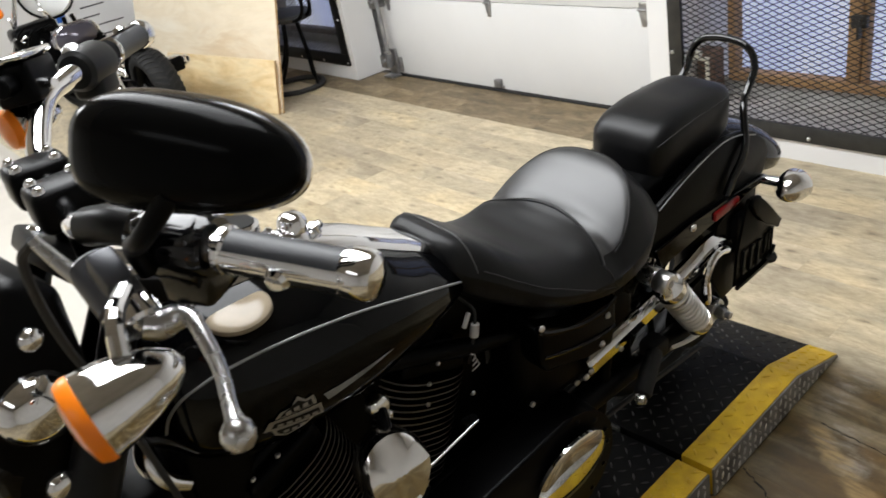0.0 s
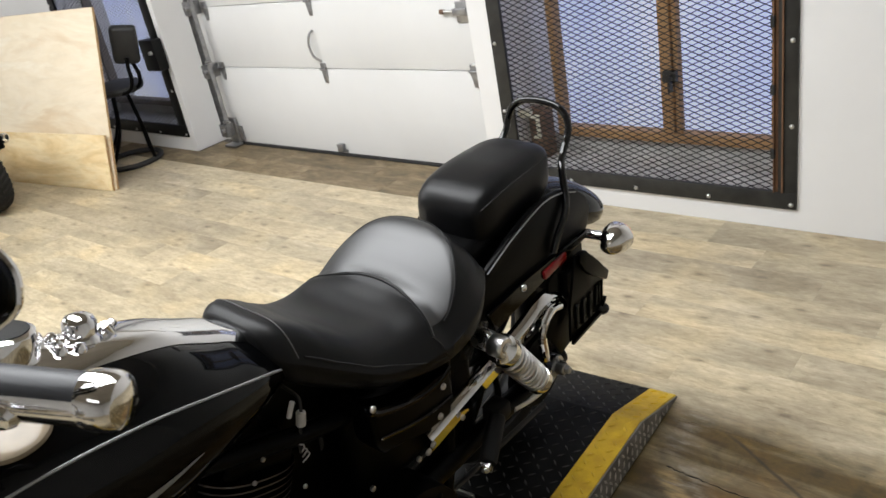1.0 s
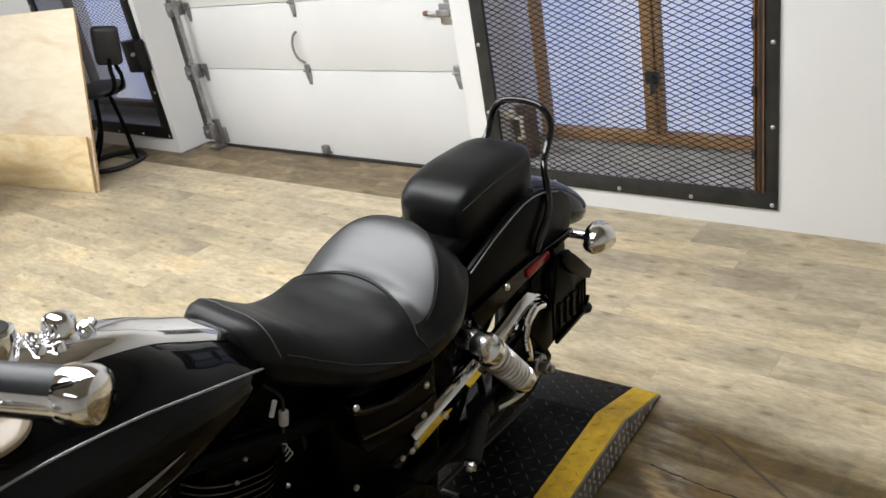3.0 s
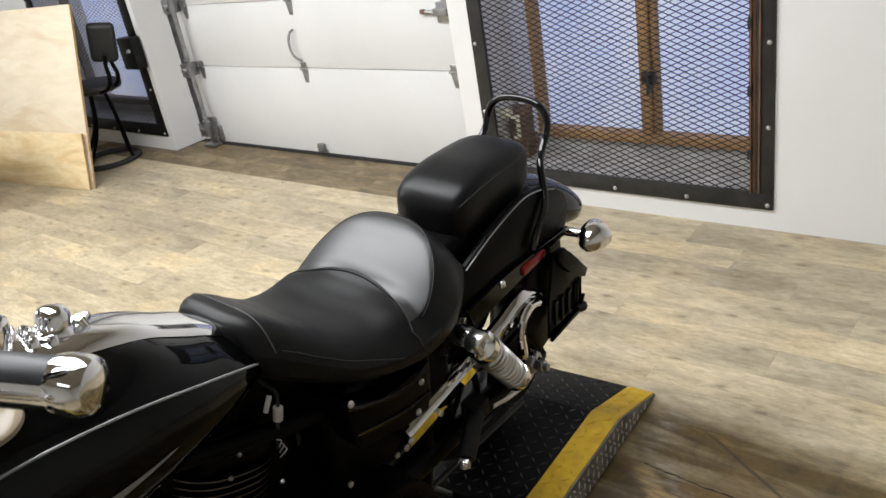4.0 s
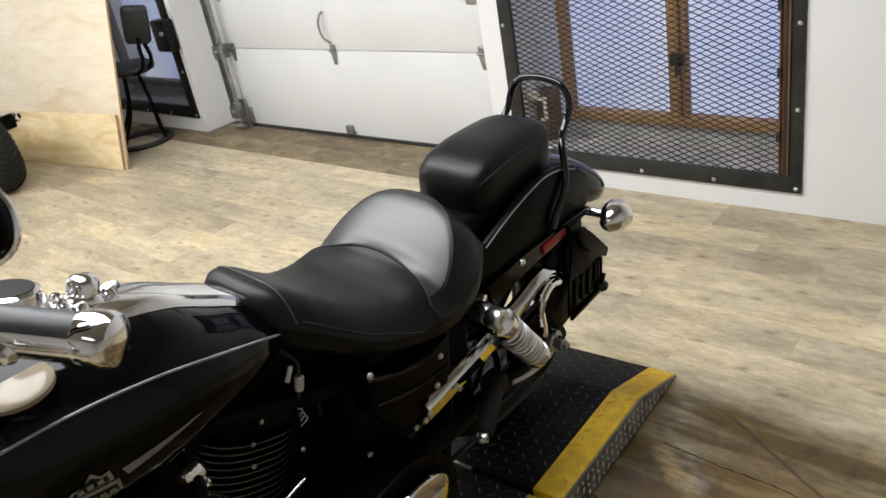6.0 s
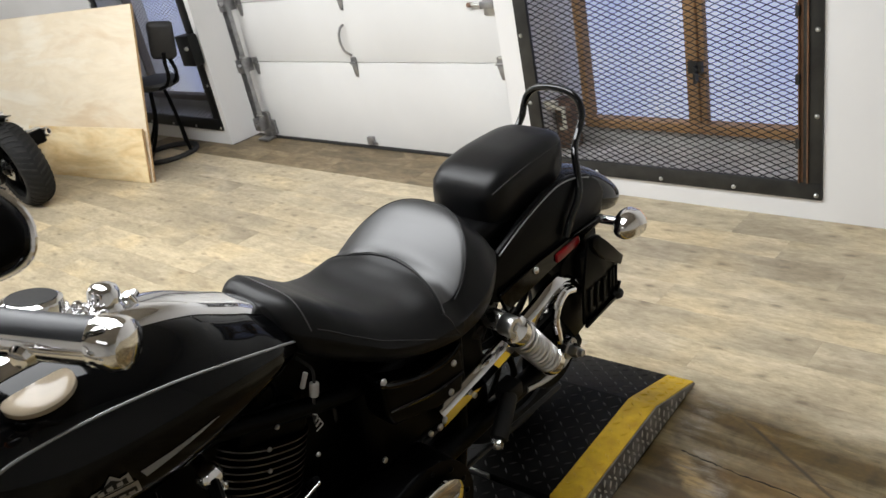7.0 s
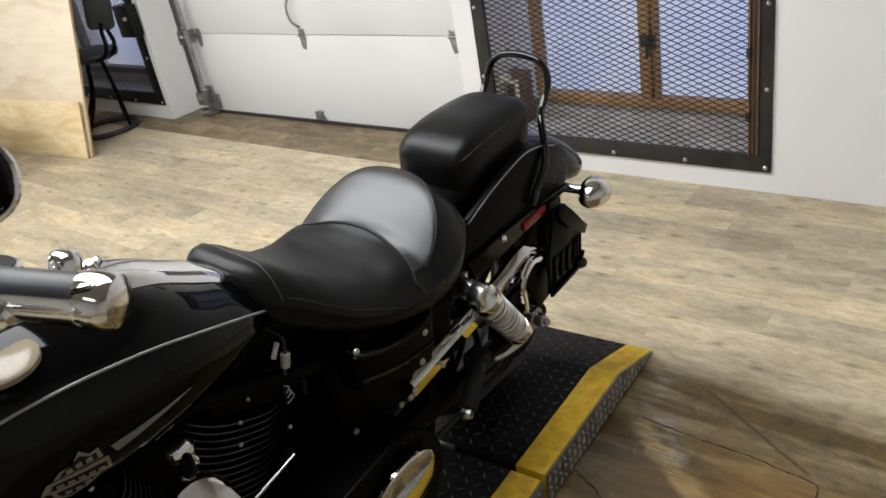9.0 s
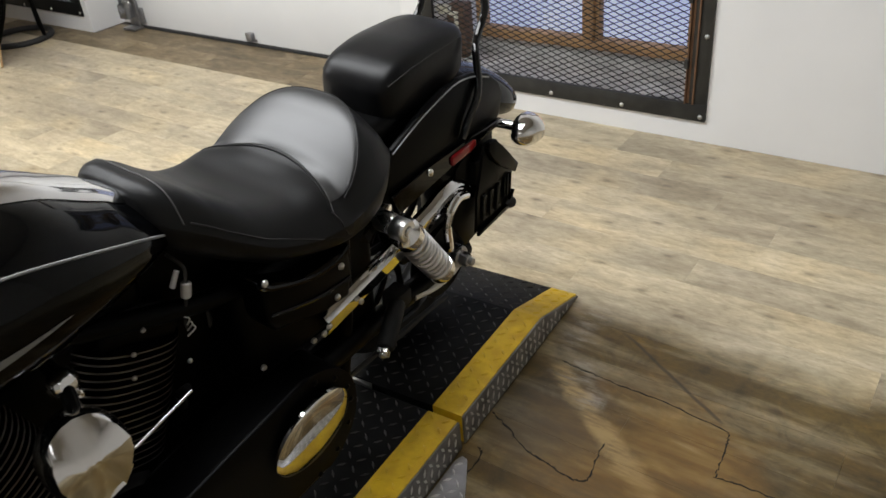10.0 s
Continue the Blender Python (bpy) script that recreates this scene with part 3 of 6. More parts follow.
def caged_window(name, W, posts, fx0, fx1, steel, wood, fw=0.07):
    x0, x1, z0, z1 = W
    w = thing(name, (0, YW, 0), "wood-framed window behind bolted expanded steel security mesh", "window", kind="structure")
    rim = part("steel_frame", join(box(x0, x1, -0.012, 0.006, z0, z0 + fw, 0.002), box(x0, x1, -0.012, 0.006, z1 - fw, z1, 0.002),
                                   box(x0, x0 + fw, -0.012, 0.006, z0 + fw, z1 - fw, 0.002), box(x1 - fw, x1, -0.012, 0.006, z0 + fw, z1 - fw, 0.002)), steel, w, "dark steel angle frame")
    n = max(2, round((x1 - x0) / 0.33))
    for zz in (z0 + 0.02, z1 - 0.02):
        for i in range(n + 1):
            bx = x0 + 0.02 + (x1 - x0 - 0.04) * i / n
            part("bolt", lathe([(0, 0.008), (0.005, 0.007), (0.0085, 0.004), (0.0095, 0)], (bx, -0.012, zz), (0, -1, 0), 12), M_BOLT, rim)
    m = int((z1 - z0) / 0.31)
    for bx in (x0 + 0.02, x1 - 0.02):
        for i in range(1, m):
            part("bolt", lathe([(0, 0.008), (0.005, 0.007), (0.0085, 0.004), (0.0095, 0)], (bx, -0.012, z0 + 0.02 + (z1 - z0 - 0.04) * i / m), (0, -1, 0), 12), M_BOLT, rim)
    me = diamond_mesh(x0 + 0.05, x1 - 0.05, z0 + 0.05, z1 - 0.05)
    me.materials.append(M_MESH)
    mesh = new("mesh_screen", me)
    mesh.parent = w
    mesh.location = (0, 0.01, 0)
    mesh["label"] = "expanded steel diamond mesh"
    # wooden frame at the glass
    yg = 0.25
    fz0 = z0 + 0.05
    part("window_sill", join(box(x0 + 0.05, x1 - 0.05, 0.03, 0.36, fz0 - 0.01, fz0 + 0.012, 0.003)), M_SILL, w)
    part("apron", box(x0 + 0.05, x1 - 0.05, yg, yg + 0.03, fz0, 0.235), M_SILL, w)
    part("window_frame", join(box(fx0, fx1, yg - 0.03, yg + 0.04, 0.235, 0.28, 0.005), box(fx0, fx1, yg - 0.03, yg + 0.04, z1 - 0.12, z1 - 0.05, 0.005),
                              box(fx0, fx0 + 0.035, yg - 0.03, yg + 0.04, 0.28, z1 - 0.12, 0.005), box(fx1 - 0.035, fx1, yg - 0.03, yg + 0.04, 0.28, z1 - 0.12, 0.005)), wood, w)
    for px, pw in posts:
        part("mullion", join(box(px, px + pw, yg - 0.035, yg + 0.035, 0.28, z1 - 0.12, 0.005), box(px + pw, px + pw + 0.025, yg - 0.02, yg + 0.02, 0.28, z1 - 0.12, 0.003)), wood, w)
        part("latch", join(box(px + pw * 0.4, px + pw + 0.03, yg - 0.06, yg - 0.035, 0.52, 0.57, 0.004), box(px + pw, px + pw + 0.012, yg - 0.085, yg - 0.05, 0.48, 0.56, 0.004)), M_DARKSTEEL, w)
    return w


caged_window("window_1", WIN, [(-1.265, 0.055)], -1.815, -0.76, M_DARKSTEEL, M_OLDWOOD)
caged_window("window_2", WIN2, [(-5.2, 0.09)], -6.1, -4.85, M_BLACKPL, M_GREYWOOD, 0.085)
block = thing("wood_block", (-1.87, YW + 0.15, 0.152), "short brown timber block standing on the window sill", "wood block")
part("body", box(-0.045, 0.05, -0.03, 0.05, 0.0, 0.25, 0.006), M_BLOCK, block)
stop = thing("cage_angle", (-0.675, YW + 0.006, 0), "rusty brown steel angle along the mesh edge", "steel angle")
part("angle", join(box(-0.03, 0.022, -0.016, -0.0125, 0.16, 1.98), box(-0.03, -0.026, -0.03, -0.016, 0.16, 1.98), box(0.0, 0.006, -0.026, -0.016, 0.16, 1.98)), M_RUST, stop)
for i in range(7):
    part("tack", box(-0.04, -0.024, -0.032, -0.012, 0.3 + 0.25 * i, 0.34 + 0.25 * i, 0.003), M_DARKSTEEL, stop)
solid("backdrop", box(X0, X1, YW + 1.2, YW + 1.22, -0.5, 4), M_BACK, "pale blue daylight outside the windows", "backdrop", "structure")


# ---- ramp platform under the motorcycle ----
def tread(bm_rows, place, size=(0.027, 0.009, 0.0035)):
    """Raised lozenges of tread plate, as lists for from_pydata; place gives a matrix for each."""
    verts, faces = bm_rows
    L, W, H = size
    for m in place:
        b = len(verts)
        for q in ((-L / 2, 0, 0), (0, -W / 2, 0), (L / 2, 0, 0), (0, W / 2, 0), (-L * 0.22, 0, H), (L * 0.22, 0, H)):
            verts.append(m @ Vector(q))
        faces += [(b, b + 1, b + 4), (b + 1, b + 5, b + 4), (b + 1, b + 2, b + 5), (b + 2, b + 3, b + 5), (b + 3, b + 4, b + 5), (b + 3, b, b + 4)]
    return bm_rows


def tread_mesh(name, places, mat, parent, size=(0.027, 0.009, 0.0035)):
    v, f = tread(([], []), places, size)
    me = bpy.data.meshes.new(name)
    me.from_pydata(v, [], f)
    me.materials.append(mat)
    ob = new(name, me)
    ob.parent = parent
    ob["kind"] = "stuff"
    return ob


def tread_grid(x0, x1, y0, y1, z, step=0.031):
    out = []
    nx, ny = int((x1 - x0) / step), int((y1 - y0) / step)
    for i in range(nx):
        for j in range(ny):
            out.append(pose(x0 + (i + 0.5) * (x1 - x0) / nx, y0 + (j + 0.5) * (y1 - y0) / ny, z(j, ny) if callable(z) else z, 0, 0, 45 if (i + j) % 2 else -45))
    return out


PH, PW, PYW = 0.09, 0.72, 0.082
RAMP0, RAMP1 = 0.43, 0.675


def platform_module(name, y0, y1, ramp, label):
    p = thing(name, (-0.556, 0.863, 0), label, "ramp platform", "ramp platform modules", rz=3.0)

    def slab(x0, x1, lift=0.0):
        if not ramp:
            return box(x0, x1, y0, y1, 0.004, PH + lift, 0.003)
        return prism([(y0, 0.004), (RAMP1, 0.004), (RAMP1, 0.008 + lift), (RAMP0, PH + lift), (y0, PH + lift)], x0, x1, Matrix(((0, 0, 1, 0), (1, 0, 0, 0), (0, 1, 0, 0), (0, 0, 0, 1))), 0.003)
    deck = part("deck", slab(-PW, -PYW), M_PLATFORM, p, "scuffed black painted tread plate")
    edge = part("edge_band", slab(-PYW, 0.0, 0.001), M_YELLOW, p, "worn yellow safety edge")
    yt = RAMP0 if ramp else y1
    tread_mesh("tread", tread_grid(-PW + 0.02, -PYW, y0 + 0.01, yt, PH), M_TREADBLK, deck, (0.025, 0.006, 0.003))
    tread_mesh("tread", tread_grid(-PYW + 0.002, -0.002, y0 + 0.01, yt, PH + 0.001), M_YELLOW, edge)
    if ramp:
        sl = math.degrees(math.atan2(PH - 0.008, RAMP1 - RAMP0))
        rm = pose(0, RAMP0, PH, -sl, 0, 0)
        Ls = math.hypot(PH - 0.008, RAMP1 - RAMP0)
        tread_mesh("tread", [rm @ q for q in tread_grid(-PW + 0.02, -PYW, 0.005, Ls - 0.005, 0)], M_TREADBLK, deck, (0.025, 0.006, 0.003))
        tread_mesh("tread", [rm @ q for q in tread_grid(-PYW + 0.002, -0.002, 0.005, Ls - 0.005, 0.001)], M_YELLOW, edge)
    # bare side plate, a little proud
    sm = Matrix(((0, 0, 1, 0), (1, 0, 0, 0), (0, 1, 0, 0), (0, 0, 0, 1)))
    prof = [(y0, 0.003), (RAMP1 - 0.004, 0.003), (RAMP1 - 0.004, 0.006), (RAMP0, PH - 0.002), (y0, PH - 0.002)] if ramp else [(y0, 0.003), (y1, 0.003), (y1, PH - 0.002), (y0, PH - 0.002)]
    side = part("side_plate", prism(prof, 0.0005, 0.005, sm), M_TREAD, p, "bare aluminium tread plate side")
    places = []
    n = int(((RAMP1 if ramp else y1) - y0) / 0.026)
    for k in range(n):
        y = y0 + 0.013 + k * 0.026
        h = PH if (not ramp or y < RAMP0) else PH * (RAMP1 - y) / (RAMP1 - RAMP0)
        r = 0
        while 0.016 + r * 0.026 < h - 0.01:
            places.append(Matrix.Translation((0.005, y, 0.016 + r * 0.026)) @ Matrix.Rotation(radians(90), 4, "Y") @ Matrix.Rotation(radians(35 if (k + r) % 2 else -20), 4, "Z"))
            r += 1
    tread_mesh("tread", places, M_TREADBRIGHT, side, (0.025, 0.0085, 0.003))
    return p


platform_module("ramp_platform", 0.009, 0.675, True, "black ramp end module with yellow edges on the floor")
platform_module("ramp_platform", -2.1, -0.009, False, "long black deck module with yellow edges on the floor")
# highlight on the deck edge at the joint, modelled as an added bright strip
strip_ = thing("joint_strip", (-0.556, 0.863, 0), "thin bright strip standing for the edge highlight at the platform joint", "metal strip", rz=3.0)
part("strip", box(-0.36, -0.258, -0.004, 0.004, PH - 0.012, PH + 0.0035, 0.001), M_BOLT, strip_)
flap = thing("side_flap", (-0.556, 0.863, 0), "bare aluminium tread plate lying beside the platform", "tread plate", rz=3.0)
fl_out = [(0.012, -0.05), (0.02, -0.032), (0.036, -0.036), (0.062, -0.085), (0.092, -0.145), (0.115, -0.22), (0.125, -0.4), (0.125, -0.9), (0.012, -0.9)]
part("plate", prism(fl_out, 0.001, 0.008, None, 0.002), M_FLAP, flap)
tread_mesh("tread", [q for q in tread_grid(0.014, 0.118, -0.88, -0.045, 0.008, 0.026) if q.translation.x < 0.024 + (-0.045 - q.translation.y) * 0.62], M_TREADBRIGHT, flap, (0.024, 0.008, 0.003))

# ---- plywood sheets leaning behind ----
ply = thing("plywood_sheet", (-4.645, 2.0, 0), "pale plywood sheet leaning on its long side", "plywood")
ply.matrix_basis = pose(-4.645, 2.0, 0.0, -14, 0, 7)
part("face", box(-2.0, 0, 0, 0.016, 0.004, 1.145, 0.001), M_PLY, ply)
part("edge_ply", join(box(0.0005, 0.002, 0.001, 0.015, 0.005, 1.144), box(-1.99, -0.001, 0.001, 0.015, 1.1452, 1.1465)), M_PLYEDGE, ply, "layered raw edge")
strip = thing("plywood_strip", (-4.645, 2.0, 0), "knotty plywood strip standing against the larger sheet", "plywood")
strip.matrix_basis = pose(-4.655, 1.975, 0.0, -12.6, 0, 7)
part("face", box(-1.45, 0, 0, 0.014, 0.004, 0.365, 0.001), M_PLY2, strip)
part("edge_ply", box(0.0005, 0.003, -0.001, 0.014, 0.005, 0.364), M_PLYEDGE, strip, "dark sawn edge")


# ---- chair by the far window ----
def shop_chair():
    c = thing("shop_chair", (-4.97, 2.42, 0), "black padded swivel stool chair with tubular back and floor ring", "chair")
    part("backrest", turn(box(-0.085, 0.085, -0.036, 0.036, -0.13, 0.13, 0.03, 3), pose(0.185, 0.04, 0.83, 0, 18, 0) @ pose(0, 0, 0, 0, 0, 52)), M_FABRIC, c)
    part("seat", turn(lathe([(0, 0.055), (0.13, 0.055), (0.165, 0.046), (0.175, 0.03), (0.168, 0.008), (0.15, 0.0), (0, 0.0)], (0, 0, 0), (0, 0, 1), 28), pose(-0.03, 0.0, 0.52, 0, 4, 0)), M_FABRIC, c)
    for s in (1, -1):
        part("back_tube", tube([(0.2 + 0.05 * s, 0.04 - 0.05 * s, 0.76), (0.19 + 0.05 * s, 0.03 - 0.05 * s, 0.69), (0.22 + 0.035 * s, 0.02 - 0.05 * s, 0.62), (0.19 + 0.03 * s, 0.01 - 0.05 * s, 0.555), (0.1 + 0.03 * s, -0.05 * s, 0.522), (-0.02, -0.05 * s, 0.52)], 0.014, 10), M_SATIN, c)
    for k in range(4):
        a = radians(20 + 90 * k)
        part("leg", tube([(0.06 * math.cos(a) - 0.03, 0.06 * math.sin(a), 0.53), (0.11 * math.cos(a) - 0.05, 0.11 * math.sin(a), 0.27), (0.2 * math.cos(a) - 0.13, 0.2 * math.sin(a) - 0.02, 0.03)], 0.013, 10, 4), M_SATIN, c)
    part("floor_ring", tube([(0.21 * math.cos(a) - 0.14, 0.2 * math.sin(a) - 0.02, 0.019) for a in [2 * math.pi * k / 16 for k in range(16)]], 0.019, 10, 4, True), M_RUBBERSEAL, c, "thick black rubber floor ring")
    return c


shop_chair()
lockbox = thing("lock_box", (-4.80, 2.685, 0.71), "small black steel lock box on the window cage", "box")
part("case", box(-0.085, 0.085, -0.075, 0.0, -0.105, 0.105, 0.006), M_BLACKPL, lockbox)
part("knob", lathe([(0, 0.02), (0.012, 0.018), (0.015, 0)], (0.04, -0.075, 0.02), (0, -1, 0), 16), M_BOLT, lockbox)

# cream bracket behind the mesh
br = thing("window_stay", (-1.865, 2.728, 0.30), "cream painted folding window stay", "window stay")
part("arm", join(box(-0.03, 0.075, 0, 0.012, 0.085, 0.102, 0.003), box(0.055, 0.073, 0, 0.012, -0.01, 0.09, 0.003), box(0.035, 0.075, 0, 0.012, -0.014, 0.002, 0.003)), M_CREAM, br)
part("bracket", box(-0.04, 0.03, -0.004, 0.024, 0.098, 0.128, 0.004), M_CREAM, br)

# white board of notices beside the plywood
brd = thing("notice_board", (-7.3, 1.95, 0), "white display board with printed notices", "notice board")
brd.matrix_basis = pose(-7.3, 1.92, 0.02, 0, -10, 0) @ pose(0, 0, 0, 0, 0, 82)
part("panel", box(-0.42, 0.36, -0.006, 0.006, 0.0, 1.35, 0.002), M_WHITE, brd)
random.seed(5)
for k in range(9):
    z = 0.34 + 0.085 * k
    x = -0.3 + 0.1 * (k % 3)
    part("print_bar", box(x, x + random.uniform(0.1, 0.25), -0.0085, -0.007, z, z + 0.012), M_INK, brd)
part("print_block", box(0.08, 0.17, -0.0085, -0.007, 0.78, 0.84), M_INK, brd, "small dark printed block")
part("print_block", box(-0.36, -0.2, -0.0085, -0.007, 0.30, 0.42), M_TEAL, brd, "pale teal printed block")
part("print_block", box(-0.42, -0.34, -0.0085, -0.007, 0.62, 0.98), M_BLUE, brd, "blue printed block")
# added sheet that turns the planks left of the platform pale
sheet_ = thing("floor_mat", (-5.1, -0.1, 0), "large pale cream sheet added over the floor beside the platform", "mat")
part("sheet", box(-3.4, 3.4, -1.1, 0.66, 0.002, 0.007, 0.002), M_PALE_SHEET, sheet_)


# ---- the motorcycle on the ramp ----
def lerp_table(rows, y):
    """Smooth values at y from rows of (y, a, b, ...)."""
    ys = [r[0] for r in rows]
    if y <= ys[0]:
        return rows[0][1:]
    if y >= ys[-1]:
        return rows[-1][1:]
    k = max(i for i in range(len(ys) - 1) if ys[i] <= y)
    t = (y - ys[k]) / (ys[k + 1] - ys[k])
    out = []
    for c in range(1, len(rows[0])):
        p0 = rows[max(k - 1, 0)][c]
        p1, p2 = rows[k][c], rows[k + 1][c]
        p3 = rows[min(k + 2, len(rows) - 1)][c]
        m1, m2 = (p2 - p0) / 2, (p3 - p1) / 2
        out.append((2 * t ** 3 - 3 * t * t + 1) * p1 + (t ** 3 - 2 * t * t + t) * m1 + (-2 * t ** 3 + 3 * t * t) * p2 + (t ** 3 - t * t) * m2)
    return out


# y, half width, top, bottom
TANK = [(-0.215, 0.03, 0.895, 0.80), (-0.20, 0.075, 0.925, 0.765), (-0.15, 0.125, 0.952, 0.722), (-0.08, 0.156, 0.966, 0.703), (0.0, 0.17, 0.964, 0.70), (0.1, 0.168, 0.938, 0.705),
        (0.2, 0.15, 0.902, 0.718), (0.29, 0.122, 0.852, 0.732), (0.335, 0.1, 0.822, 0.74), (0.355, 0.085, 0.80, 0.745), (0.37, 0.05, 0.78, 0.75)]
# y, half width, top, bottom
SEAT = [(0.318, 0.04, 0.83, 0.79), (0.324, 0.085, 0.845, 0.775), (0.345, 0.108, 0.852, 0.745), (0.375, 0.122, 0.84, 0.72), (0.42, 0.142, 0.803, 0.692), (0.48, 0.166, 0.757, 0.66), (0.547, 0.181, 0.731, 0.64), (0.60, 0.188, 0.7335, 0.625), (0.638, 0.19, 0.743, 0.618),
        (0.65, 0.19, 0.7485, 0.6165), (0.662, 0.1905, 0.756, 0.616), (0.70, 0.188, 0.7775, 0.616), (0.735, 0.182, 0.796, 0.62), (0.76, 0.172, 0.808, 0.626), (0.785, 0.159, 0.813, 0.632), (0.81, 0.142, 0.807, 0.64), (0.835, 0.117, 0.789, 0.652), (0.855, 0.08, 0.763, 0.665), (0.865, 0.04, 0.74, 0.68)]


# centre, half width and half length of the seat's back panel
PANEL = (0.65, 0.166, 0.14)


def oval_ring(y, w, zt, zb, n=40, p=2.3, mid=0.35):
    zc = zb + mid * (zt - zb)
    out = []
    for k in range(n):
        a = 2 * math.pi * k / n
        c, s = math.cos(a), math.sin(a)
        x = w * math.copysign(abs(c) ** (2 / p), c)
        z = zc + (zt - zc if s > 0 else zc - zb) * math.copysign(abs(s) ** (2 / p), s)
        out.append((x, y, z))
    return out


def tank_at(y, x):
    w, zt, zb = lerp_table(TANK, y)
    zc = zb + 0.35 * (zt - zb)
    f = max(0.0, 1 - abs(x / w) ** 2.3)
    return zc + (zt - zc) * f ** (1 / 2.3)


def tank_side(y, z):
    """Half width of the tank's flank at a height."""
    w, zt, zb = lerp_table(TANK, y)
    zc = zb + 0.35 * (zt - zb)
    h = (zt - zc) if z > zc else (zc - zb)
    return w * max(0.0, 1 - abs((z - zc) / h) ** 2.3) ** (1 / 2.3)


def seat_at(y, x):
    w, zt, zb = lerp_table(SEAT, y)
    zs = zb + 0.42 * (zt - zb)
    u = min(1.0, abs(x / w))
    dish = 0.026 * math.exp(-((y - 0.58) / 0.1) ** 2)
    front = zt + dish * u * u - (zt - zs + dish) * u ** 5.6
    # the back panel is a shallow oval shield; past its rim the leather breaks away to the sides
    e = math.hypot(x / PANEL[1], (y - PANEL[0]) / PANEL[2])
    back = zt - 0.042 * (abs(x) / 0.17) ** 2.6 - 0.13 * max(0.0, e - 1.0)
    side = max(0.0, (u - 0.84) / 0.16) ** 2
    back = back * (1 - side) + zs * side
    f = min(1.0, max(0.0, (y - 0.60) / 0.06))
    f = f * f * (3 - 2 * f)
    return front * (1 - f) + back * f


def seam_y(x):
    """Where the cross seam in front of the back panel runs."""
    return 0.655 - 1.55 * x * x


def seat_ring(y):
    w, zt, zb = lerp_table(SEAT, y)
    out = []
    n = 44
    for k in range(n + 1):
        s = math.sin((k / n - 0.5) * math.pi)
        x = s * w
        out.append((x, y, seat_at(y, x)))
    zs = zb + 0.42 * (zt - zb)
    for f, g in ((0.985, 0.7), (0.95, 0.35), (0.88, 0.08), (0.75, 0.0), (0.3, 0.0), (-0.3, 0.0), (-0.75, 0.0), (-0.88, 0.08), (-0.95, 0.35), (-0.985, 0.7)):
        out.append((w * f, y, zb + g * (zs - zb)))
    return out


def fine(rows, step=0.012):
    n = max(2, int((rows[-1][0] - rows[0][0]) / step))
    ys = {round(rows[0][0] + (rows[-1][0] - rows[0][0]) * k / n, 4) for k in range(n + 1)} | {r[0] for r in rows[:2]} | {r[0] for r in rows[-2:]}
    return sorted(ys)


def spring(a, b, r, wire, turns, seg=10):
    a, b = Vector(a), Vector(b)
    m = frame_of(a, b - a)
    L = (b - a).length
    n = turns * 16
    return tube([m @ Vector((r * math.cos(2 * math.pi * k / 16), r * math.sin(2 * math.pi * k / 16), L * k / n)) for k in range(n + 1)], wire, 8, 0)


def hexbolt(p, d, r=0.008, h=0.006):
    p = Vector(p)
    return lathe([(0, h), (r * 0.8, h), (r, h * 0.8), (r, 0), (0, 0)], p, d, 6)


def domebolt(p, d, r=0.008, h=0.006):
    return lathe([(0, h), (r * 0.5, h * 0.92), (r * 0.85, h * 0.6), (r, 0.001), (r, 0), (0, 0)], p, d, 14)


def wheel(parent, y, z, R, width, rim_r, front=False):
    w = part("wheel", lathe([(0.03, -0.06), (0.035, -0.055), (0.035, 0.055), (0.03, 0.06), (0.012, 0.06), (0.012, -0.06), (0.03, -0.06)], (0, y, z), (1, 0, 0), 32), M_SATIN, parent)
    hw = width / 2
    prof = []
    for k in range(17):
        a = -math.pi * 0.62 + 2 * math.pi * 0.62 * k / 16
        prof.append((R - hw * 0.95 + hw * 0.95 * math.cos(a), hw * math.sin(a)))
    prof = [(rim_r, -hw * 0.72)] + prof + [(rim_r, hw * 0.72)]
    part("tyre", lathe(prof, (0, y, z), (1, 0, 0), 64), M_TYRE, w)
    part("rim", lathe([(rim_r + 0.012, -hw * 0.74), (rim_r - 0.004, -hw * 0.7), (rim_r - 0.02, -hw * 0.5), (rim_r - 0.03, 0), (rim_r - 0.02, hw * 0.5), (rim_r - 0.004, hw * 0.7), (rim_r + 0.012, hw * 0.74), (rim_r, hw * 0.6), (rim_r - 0.012, 0), (rim_r, -hw * 0.6), (rim_r + 0.012, -hw * 0.74)], (0, y, z), (1, 0, 0), 64), M_SATIN, w)
    for k in range(9):
        a = 2 * math.pi * k / 9
        c, s = math.cos(a), math.sin(a)
        part("spoke", tube([(0.0, y + 0.03 * c, z + 0.03 * s), (0.012, y + 0.5 * rim_r * c, z + 0.5 * rim_r * s), (0, y + (rim_r - 0.02) * c, z + (rim_r - 0.02) * s)], [0.014, 0.009, 0.013], 8, 4), M_SATIN, w)
    return w


